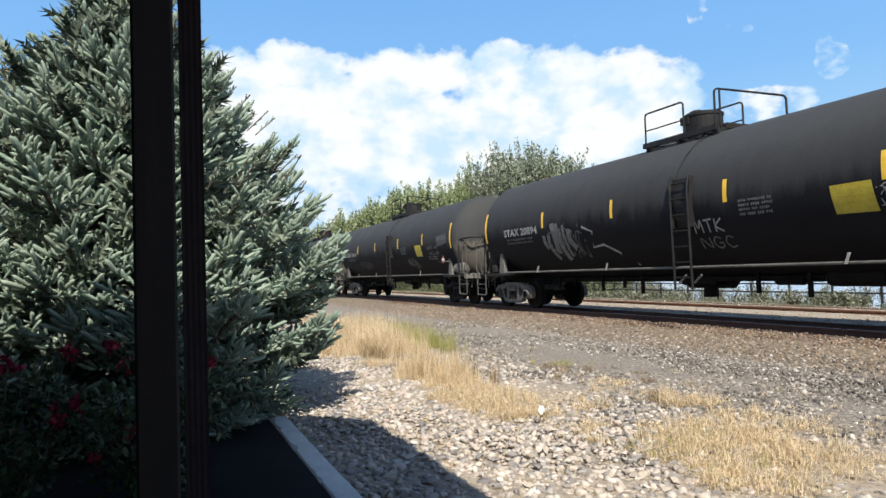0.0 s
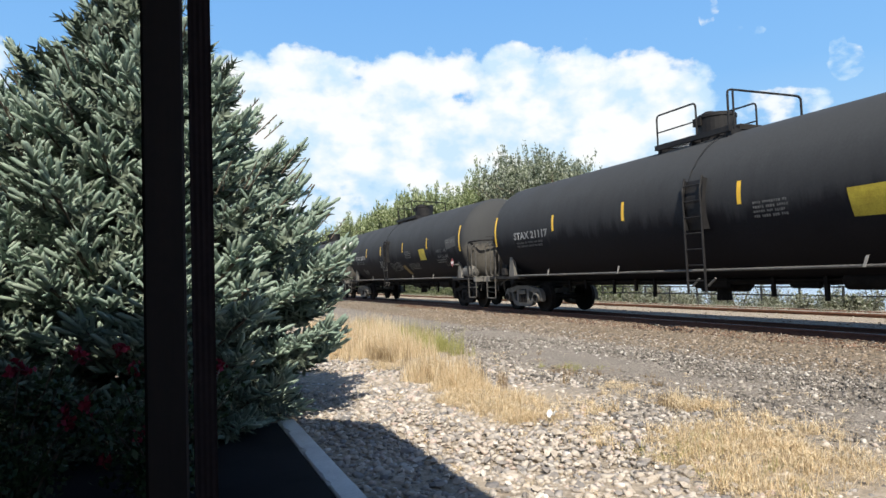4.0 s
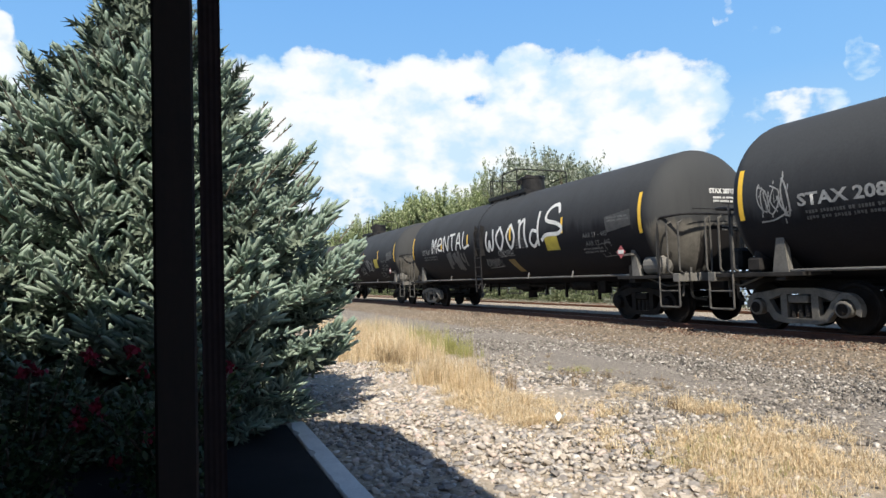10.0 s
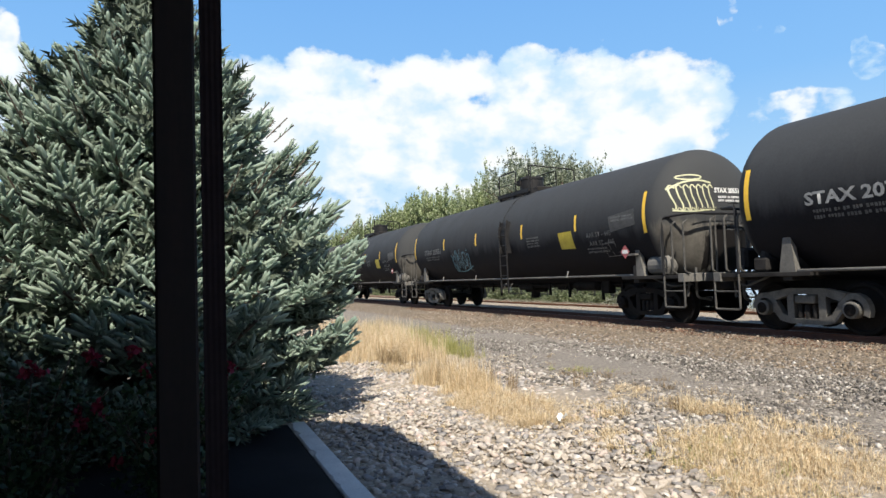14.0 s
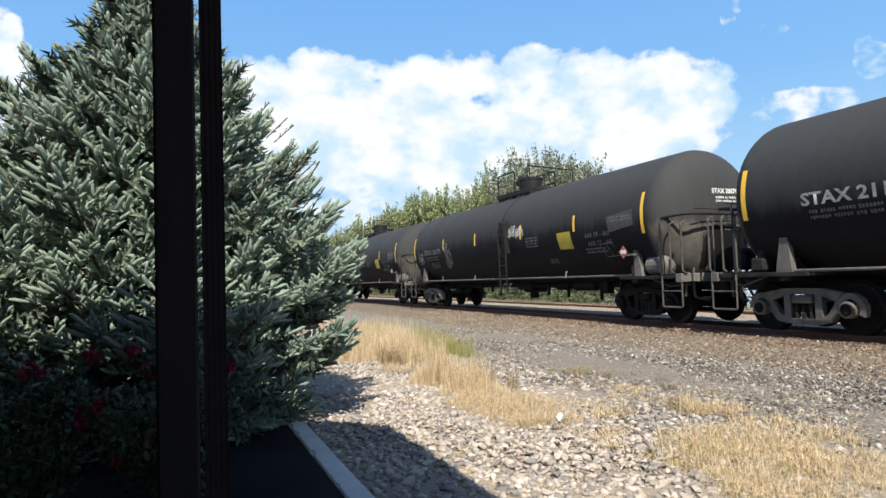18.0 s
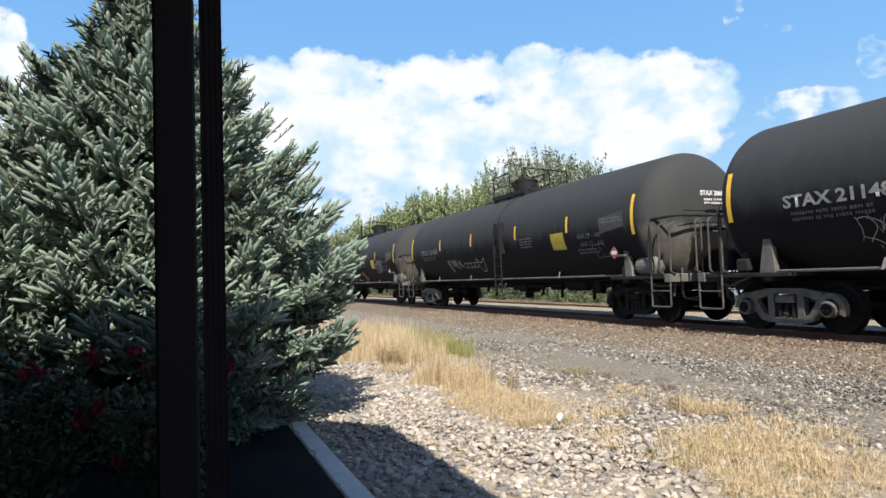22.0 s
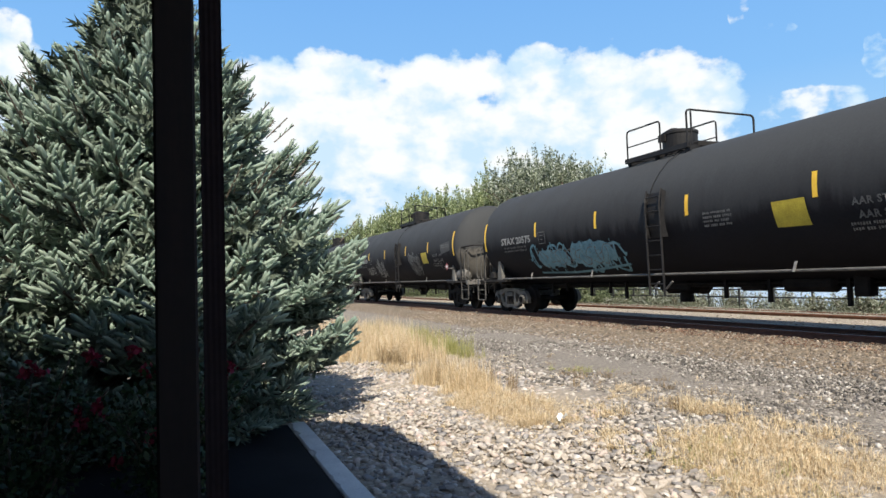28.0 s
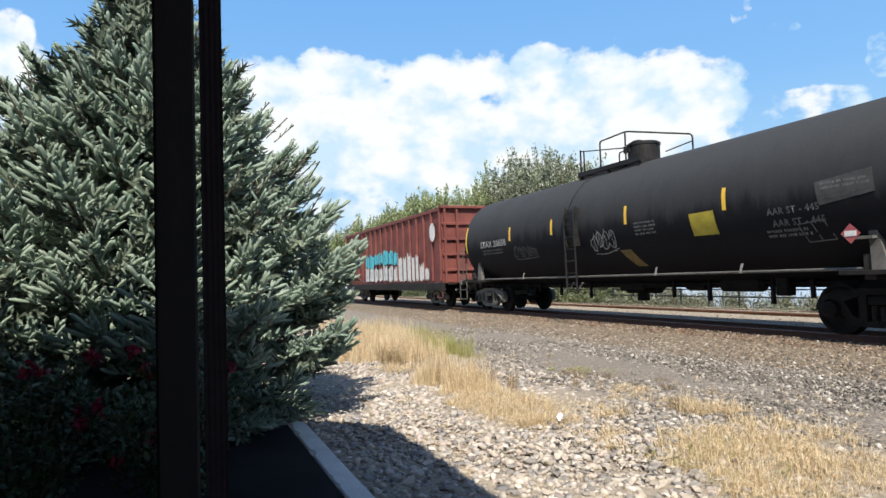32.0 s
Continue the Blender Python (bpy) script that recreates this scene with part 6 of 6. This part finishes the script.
def lay_stones():
    rng = np.random.default_rng(21)
    tpl = [rock_template(rng) for _ in range(12)]
    chips = [rock_template(rng, 0.75, True) for _ in range(12)]
    bed = base("stone_bed")
    tagged(bed, "bed of pale angular landscaping stones beside the kerb", "stones", kind="structure")
    near = lay(rng, 300, -5.6, -3.3, 1.3, 3.6)
    # the nearest stones one by one
    shared = []
    for i, (tv, tf) in enumerate(tpl):
        data = bpy.data.meshes.new("stone")
        data.from_pydata(tv.tolist(), [], tf.tolist())
        data.materials.append(M_STONE_ONE)
        shared.append(data)
    for i, (a, b) in enumerate(near):
        s = rng.uniform(0.05, 0.11)
        ob = new("stone", shared[i % 12])
        ob.parent = bed
        ob.matrix_basis = Matrix.LocRotScale((a, b, ground_z(b) + 0.07 * s + 0.015), Euler((rng.normal(0, 0.3), rng.normal(0, 0.3), rng.uniform(0, 6.28))), (s, s, s))
    xy = lay(rng, 40000, -14, 3.0, 1.25, 6.2, lambda a, b: (1.0 if a < -2.0 else 0.5 - 0.1 * a) * (1.0 if b < 3.4 else max(0.0, 1 - (b - 3.4) / 2.2)) * (1 - 0.75 * grassy(a, b)) * (0.5 if a < -10 else 1))
    size = rng.gamma(3.4, 0.0160, len(xy)).clip(0.018, 0.13)
    z = np.array([ground_z(b) for b in xy[:, 1]])
    tagged(rock_field("pebbles", rng, xy, z, size, M_STONE, bed, tpl, "pale mixed stones"), kind="stuff")
    xy = lay(rng, 30000, -18, -2.5, 3.2, 9.4)
    size = rng.gamma(3, 0.0125, len(xy)).clip(0.014, 0.085)
    z = np.array([ground_z(b) for b in xy[:, 1]])
    tagged(rock_field("grit", rng, xy, z, size, M_GRIT, bed, chips, "scattered grey grit"), kind="stuff")
    xy = lay(rng, 13000, -17, -3, 5.6, 8.7)
    size = rng.gamma(4, 0.0085, len(xy)).clip(0.014, 0.07)
    z = np.array([ground_z(b) for b in xy[:, 1]])
    tagged(rock_field("grit", rng, xy, z, size, M_GRIT, bed, chips, "close grey grit beside the ballast"), kind="stuff")
    xy = np.concatenate([lay(rng, 1500, -9.0, -5.4, 4.1, 6.0, lambda a, b: 1 - 0.6 * grassy(a, b)), lay(rng, 900, -6.4, -4.8, 4.2, 5.0, lambda a, b: 1 - 0.6 * grassy(a, b))])
    size = rng.gamma(5, 0.0115, len(xy)).clip(0.025, 0.11)
    z = np.array([ground_z(b) for b in xy[:, 1]])
    tagged(rock_field("rubble", rng, xy, z, size, M_GRIT, bed, tpl, "grey rubble among the grass"), kind="stuff")
    ballast = base("ballast")
    tagged(ballast, "brown crushed-stone ballast along the tracks", "ballast", kind="structure")
    for y0, y1, n, x0, x1, skin in ((8.3, 10.9, 21000, -26, -4, M_BALLAST), (8.6, 10.9, 6000, -60, -26, M_BALLAST), (12.5, 18.2, 9000, -46, -6, M_TANBALLAST), (10.15, 10.84, 5200, -30, -4, M_RUSTBALLAST)):
        xy = lay(rng, n, x0, x1, y0, y1, lambda a, b: 1.0 if b > 9.0 else (b - 8.3) / 0.7)
        size = rng.gamma(8, 0.0065, len(xy)).clip(0.025, 0.09)
        z = np.array([ground_z(b) for b in xy[:, 1]])
        tagged(rock_field("ballast_stones", rng, xy, z, size, skin, ballast, chips), kind="stuff")


n = Nodes("pale_stone_single")
info = n.add("ShaderNodeObjectInfo")
tone = n.ramp(info.outputs["Random"], [(0.0, (0.19, 0.175, 0.165)), (0.2, (0.30, 0.275, 0.255)), (0.5, (0.42, 0.365, 0.305)), (0.8, (0.49, 0.435, 0.375)), (1.0, (0.62, 0.58, 0.53))])
tone = n.mix(0.5, tone, n.ramp(n.noise(5, 5), [(0.3, (0.6, 0.6, 0.6)), (0.7, (1.2, 1.2, 1.2))]), "MULTIPLY")
M_STONE_ONE = n.done(tone, 0.85, 0, 0.3)
M_GRIT = island("grey_grit", [(0.0, (0.085, 0.078, 0.072)), (0.5, (0.23, 0.208, 0.185)), (0.88, (0.40, 0.365, 0.325)), (1.0, (0.64, 0.61, 0.57))], 0.9, 0.25)
lay_stones()


def blades(rng, xy, z, height, lean, width):
    n = len(xy)
    p = np.stack([xy[:, 0], xy[:, 1], z - 0.01], 1)
    a = rng.uniform(0, 2 * np.pi, n)
    dirn = np.stack([np.cos(a), np.sin(a), np.zeros(n)], 1)
    wide = np.stack([-np.sin(a), np.cos(a), np.zeros(n)], 1) * width
    k = rng.normal(0, 1, n)[:, None] * lean[:, None]
    up = np.array([0, 0, 1.0])
    mid = p + up * height[:, None] * 0.55 + dirn * k * 0.35
    tip = p + up * height[:, None] * (1 - 0.3 * np.abs(k) / (height[:, None] + 1e-6)).clip(0.25, 1) + dirn * k
    q = wide * 0.6
    return np.concatenate([np.stack([p - wide, p + wide, mid + q], 1), np.stack([p - wide, mid + q, mid - q], 1), np.stack([mid - q, mid + q, tip], 1)], 1).reshape(-1, 3, 3)


def tufts(rng, xy, height, per, spread):
    """Blades in fans round the given spots."""
    n = len(xy) * per
    at = np.repeat(xy, per, 0) + rng.normal(0, spread, (n, 2))
    h = np.repeat(height, per) * rng.uniform(0.35, 1.2, n)
    lean = np.where(np.repeat(height, per) > 0.2, 0.30 * h, 1.3 * h + 0.05) * rng.uniform(0.3, 1.2, n)
    z = np.array([ground_z(b) for b in at[:, 1]])
    return blades(rng, at, z, h, lean, 0.0033)


def sow():
    rng = np.random.default_rng(33)
    xy = lay(rng, 24000, -18.5, -2.2, 2.2, 6.6)
    info = np.array([grass_at(a, b) for a, b in xy])
    keep = rng.uniform(0, 1, len(xy)) < info[:, 0] ** 1.5 * np.where(xy[:, 0] < -11, 0.8, 1.0)
    xy, tall = xy[keep], info[keep, 1]
    tall = tall * rng.gamma(6, 1 / 6, len(xy)).clip(0.45, 1.6)
    stray = lay(rng, 420, -11, -2.4, 2.0, 6.8)
    xy = np.concatenate([xy, stray])
    tall = np.concatenate([tall, rng.uniform(0.03, 0.08, len(stray))])
    mesh = triangles("dry_grass", tufts(rng, xy, tall, 20, 0.035), M_STRAW)
    tagged(mesh, "straw-coloured dry grass growing in tufts through the stones", "grass", kind="stuff")
    dark = np.concatenate([rng.normal((-11.4, 3.62), (0.30, 0.10), (26, 2)), rng.normal((-9.0, 3.55), (0.16, 0.10), (16, 2)), rng.normal((-7.9, 4.0), (0.25, 0.08), (6, 2)), rng.normal((-8.3, 5.6), (0.5, 0.2), (7, 2)), rng.normal((-5.5, 5.1), (0.35, 0.1), (6, 2)), rng.normal((-12.6, 4.6), (1.2, 0.5), (24, 2)), rng.normal((-7.6, 5.7), (0.55, 0.25), (8, 2)), rng.normal((-6.6, 6.0), (0.4, 0.2), (5, 2))])
    h = np.where(dark[:, 1] > 5.0, 0.16, 0.34) * rng.uniform(0.7, 1.15, len(dark))
    mesh = triangles("dead_stalks", tufts(rng, dark, h, 22, 0.035), M_BROWNGRASS)
    tagged(mesh, "brown dead stalks among the dry grass", "grass", kind="stuff")
    weed = np.concatenate([rng.normal((-13.6, 4.9), (0.50, 0.22), (80, 2)), rng.normal((-15.6, 4.6), (0.9, 0.25), (26, 2)), rng.normal((-11.8, 5.0), (0.35, 0.15), (24, 2)), rng.normal((-16.2, 4.3), (0.3, 0.12), (10, 2)), rng.normal((-12.4, 5.1), (0.4, 0.14), (24, 2)), rng.normal((-8.4, 5.8), (0.35, 0.2), (12, 2)), rng.normal((-3.9, 3.9), (0.4, 0.25), (14, 2))])
    h = np.where(weed[:, 0] < -11, 0.55, 0.13) * rng.uniform(0.6, 1.15, len(weed))
    siding = np.stack([rng.uniform(-48, -7, 1100), rng.uniform(15.7, 18.4, 1100)], 1)
    mesh = triangles("siding_weeds", tufts(rng, siding, rng.uniform(0.08, 0.22, 1100), 16, 0.06), M_SHRUB)
    tagged(mesh, "low grey-green weeds over the disused siding", "weeds", kind="stuff")
    mesh = triangles("green_grass", tufts(rng, weed, h, 22, 0.04), M_GRASSGREEN)
    tagged(mesh, "half-green weeds among the dry grass", "grass", kind="stuff")


sow()


def drop_litter():
    """A crumpled scrap of white paper in the grass."""
    rng = np.random.default_rng(5)
    bm = bmesh.new()
    bmesh.ops.create_grid(bm, x_segments=5, y_segments=4, size=0.055)
    for v in bm.verts:
        v.co.z = 0.10 * abs(v.co.x) / 0.075 * rng.uniform(0.2, 1.0) + rng.uniform(0, 0.04)
        v.co.x *= rng.uniform(0.55, 1.0)
    bmesh.ops.solidify(bm, geom=bm.faces[:], thickness=0.002)
    scrap = part("paper_scrap", bm, M_PAPER, None)
    scrap.matrix_basis = pose(-5.60, 3.56, ground_z(3.56) + 0.05, 8, -12, 35)
    tagged(scrap, "crumpled scrap of white paper lying in dry grass", "litter")


M_PAPER = worn("white_paper", (0.72, 0.72, 0.70), (0.86, 0.86, 0.84), 12.0, 0.8)
drop_litter()


# ---- the cloud bank, far off, drifting slowly ----
def cloud_material():
    n = Nodes("cloud_vapour")
    tree = n.tree
    uv = n.axis("UV")
    u, w = uv[0], uv[1]

    def lobe(cu, cw, ru, rw, most=9.0):
        a = n.math("POWER", n.math("DIVIDE", n.math("SUBTRACT", u, cu), ru), 2.0)
        b = n.math("POWER", n.math("DIVIDE", n.math("SUBTRACT", w, cw), rw), 2.0)
        return n.math("MINIMUM", n.math("SUBTRACT", 1.0, n.math("ADD", a, b)), most)

    # lobes in degrees of azimuth (right of the track's vanishing line) and elevation; thin ones stay below a given density
    field = None
    for spec in CLOUDS:
        k = lobe(*spec)
        field = k if field is None else n.math("MAXIMUM", field, k)
    def fbm(scale, detail, stretch):
        t = n.add("ShaderNodeTexNoise")
        m = n.add("ShaderNodeMapping")
        m.inputs["Scale"].default_value = stretch
        n.link(n.coords.outputs["UV"], m.inputs["Vector"])
        n.link(m.outputs["Vector"], t.inputs["Vector"])
        t.inputs["Scale"].default_value, t.inputs["Detail"].default_value, t.inputs["Roughness"].default_value = scale, detail, 0.52
        return t.outputs["Fac"]
    # a small blue gap in the bank
    gap = n.math("MAXIMUM", lobe(26.4, 15.6, 2.2, 1.2), 0.0)
    field = n.math("SUBTRACT", n.math("MINIMUM", field, 0.8), n.math("MULTIPLY", gap, 0.52))
    big, fine = fbm(0.16, 9, (1, 1.5, 1)), fbm(0.55, 9, (1, 1.3, 1))
    dens = n.math("ADD", field, n.math("MULTIPLY", n.math("SUBTRACT", big, 0.5), 0.8))
    dens = n.math("ADD", dens, n.math("MULTIPLY", n.math("SUBTRACT", fine, 0.5), 1.6))
    cover = n.ramp(dens, [(0.0, (0, 0, 0)), (0.14, (0.35,) * 3), (0.32, (0.85,) * 3), (0.6, (1,) * 3)])
    blue = n.ramp(n.math("DIVIDE", w, 40.0), [(0.0, (0.62, 0.80, 0.95)), (0.18, (0.42, 0.68, 0.95)), (0.40, (0.25, 0.53, 0.93)), (1.0, (0.10, 0.32, 0.80))])
    white = n.ramp(n.math("ADD", fbm(0.22, 6, (1, 1.4, 1)), n.math("MULTIPLY", dens, 0.10)), [(0.44, (0.62, 0.82, 0.98)), (0.62, (0.97, 1.0, 1.0))])
    shade = n.mix(cover, blue, white)
    # thins out at the borders of the sheet into the open sky
    edge = n.math("MULTIPLY", n.math("SUBTRACT", 50.0, w), 0.06, True)
    edge = n.math("MULTIPLY", edge, n.math("MULTIPLY", n.math("SUBTRACT", 125.0, n.math("ABSOLUTE", n.math("SUBTRACT", u, 20.0))), 0.04, True))
    cover = edge
    glow = n.add("ShaderNodeEmission")
    n.link(shade, glow.inputs["Color"])
    glow.inputs["Strength"].default_value = 0.70
    clear = n.add("ShaderNodeBsdfTransparent")
    mixer = n.add("ShaderNodeMixShader")
    n.link(cover, mixer.inputs[0])
    n.link(clear.outputs[0], mixer.inputs[1])
    n.link(glow.outputs[0], mixer.inputs[2])
    n.link(mixer.outputs[0], tree.nodes["Material Output"].inputs["Surface"])
    return n.mat


CLOUDS = [(15.6, 12.9, 14.8, 6.1), (28.3, 12.3, 18.5, 7.3), (38.7, 13.0, 8.9, 5.1), (6.8, 16.1, 5.2, 3.5), (11.2, 18.2, 3.1, 2.2), (14.2, 17.3, 3.0, 2.4), (20.1, 17.2, 3.7, 2.5), (24.4, 17.1, 4.6, 2.6),
          (30.4, 18.4, 3.1, 1.9), (36.0, 16.7, 4.1, 2.5), (40.7, 15.8, 4.6, 2.7), (44.5, 14.1, 3.3, 3.2), (4.4, 11.9, 5.1, 5.2), (-12.9, 16.0, 2.6, 4.5), (-12.0, 18.9, 0.9, 1.5, 0.6), (24.0, 4.0, 24.0, 4.5, 0.30),
          (51.5, 12.6, 4.2, 1.3, 0.13), (56.8, 15.0, 1.2, 1.3, 0.04), (56.3, 16.0, 0.6, 1.3, 0.02), (47.3, 20.4, 0.8, 1.4, 0.0), (49.6, 18.4, 1.8, 0.6, 0.0),
          (-40.0, 12.0, 14.0, 8.0), (-75.0, 10.0, 15.0, 6.0), (85.0, 9.0, 14.0, 6.0), (120.0, 12.0, 18.0, 7.0)]


def build_clouds():
    R = 2600.0
    verts, faces, uvs = [], [], []
    us, ws = np.linspace(-110, 150, 66), np.linspace(-0.5, 50, 22)
    for a in us:
        for e in ws:
            az, el = radians(a), radians(e)
            verts.append((-R * math.cos(az) * math.cos(el), R * math.sin(az) * math.cos(el), R * math.sin(el)))
            uvs.append((a, e))
    k = len(ws)
    for i in range(len(us) - 1):
        for j in range(k - 1):
            faces.append((i * k + j, (i + 1) * k + j, (i + 1) * k + j + 1, i * k + j + 1))
    ob = soup("cloud_backdrop", verts, faces, cloud_material(), smooth=True)
    layer = ob.data.uv_layers.new(name="sky")
    for loop in ob.data.loops:
        layer.data[loop.index].uv = uvs[loop.vertex_index]
    tagged(ob, "bright white cumulus clouds over the horizon", "clouds", kind="structure")
    return ob


SKY_SHEET = build_clouds()


# ---- what moves ----
# slack running in and out along the train: metres, second, spread
SURGES = [(0.07, 3.9, 0.6), (0.09, 10.0, 0.7), (0.09, 22.8, 0.8), (0.11, 25.2, 0.6), (0.11, 30.0, 0.7)]


def train_at(t):
    """Centre of the first tank car along the track."""
    q = t / 32.0
    return 15.55 * q ** 5 - 33.684 * q ** 4 + 12.427 * q ** 3 + 2.7597 * q * q + 449.9116 * q - 11.1562 + 0.10 * math.exp(-((t - 12.0) / 3.2) ** 2) + 0.12 * math.exp(-((t - 24.7) / 1.4) ** 2) + sum(a * math.exp(-((t - c) / w) ** 2) for a, c, w in SURGES)


def roll_wheels(car, back):
    """Turns the wheels of a car while it passes the platform."""
    passing = [f / 30 for f in range(0, 961) if -48 < train_at(f / 30) - back < 6]
    if not passing:
        return
    for w in [o for o in car.children_recursive if o.name.startswith("wheelset")]:
        def turn(t, x=w.location.x):
            return pose(x, 0, 0.457, 0, math.degrees((train_at(t) - back) / 0.457) % 360.0, 0)
        rows = [(t, turn(t)) for t in passing]
        if passing[0] > 0.1:
            rows.insert(0, (0.0, turn(passing[0])))
        if passing[-1] < 31.9:
            rows.append((32.0, turn(passing[-1])))
        walk(w, rows)


def motions():
    times = [0.5 * i for i in range(65)]
    for i, car in enumerate(TRAIN + [GONDOLA]):
        back = CAR_L * i
        walk(car, [(t, pose(train_at(t) - back, TRACK, 0)) for t in times])
        roll_wheels(car, back)
    walk(SKY_SHEET, [(t, pose(0, 0, 0, 0, 0, -0.058 * (t - 13.0))) for t in (0, 8, 16, 24, 32)])


motions()
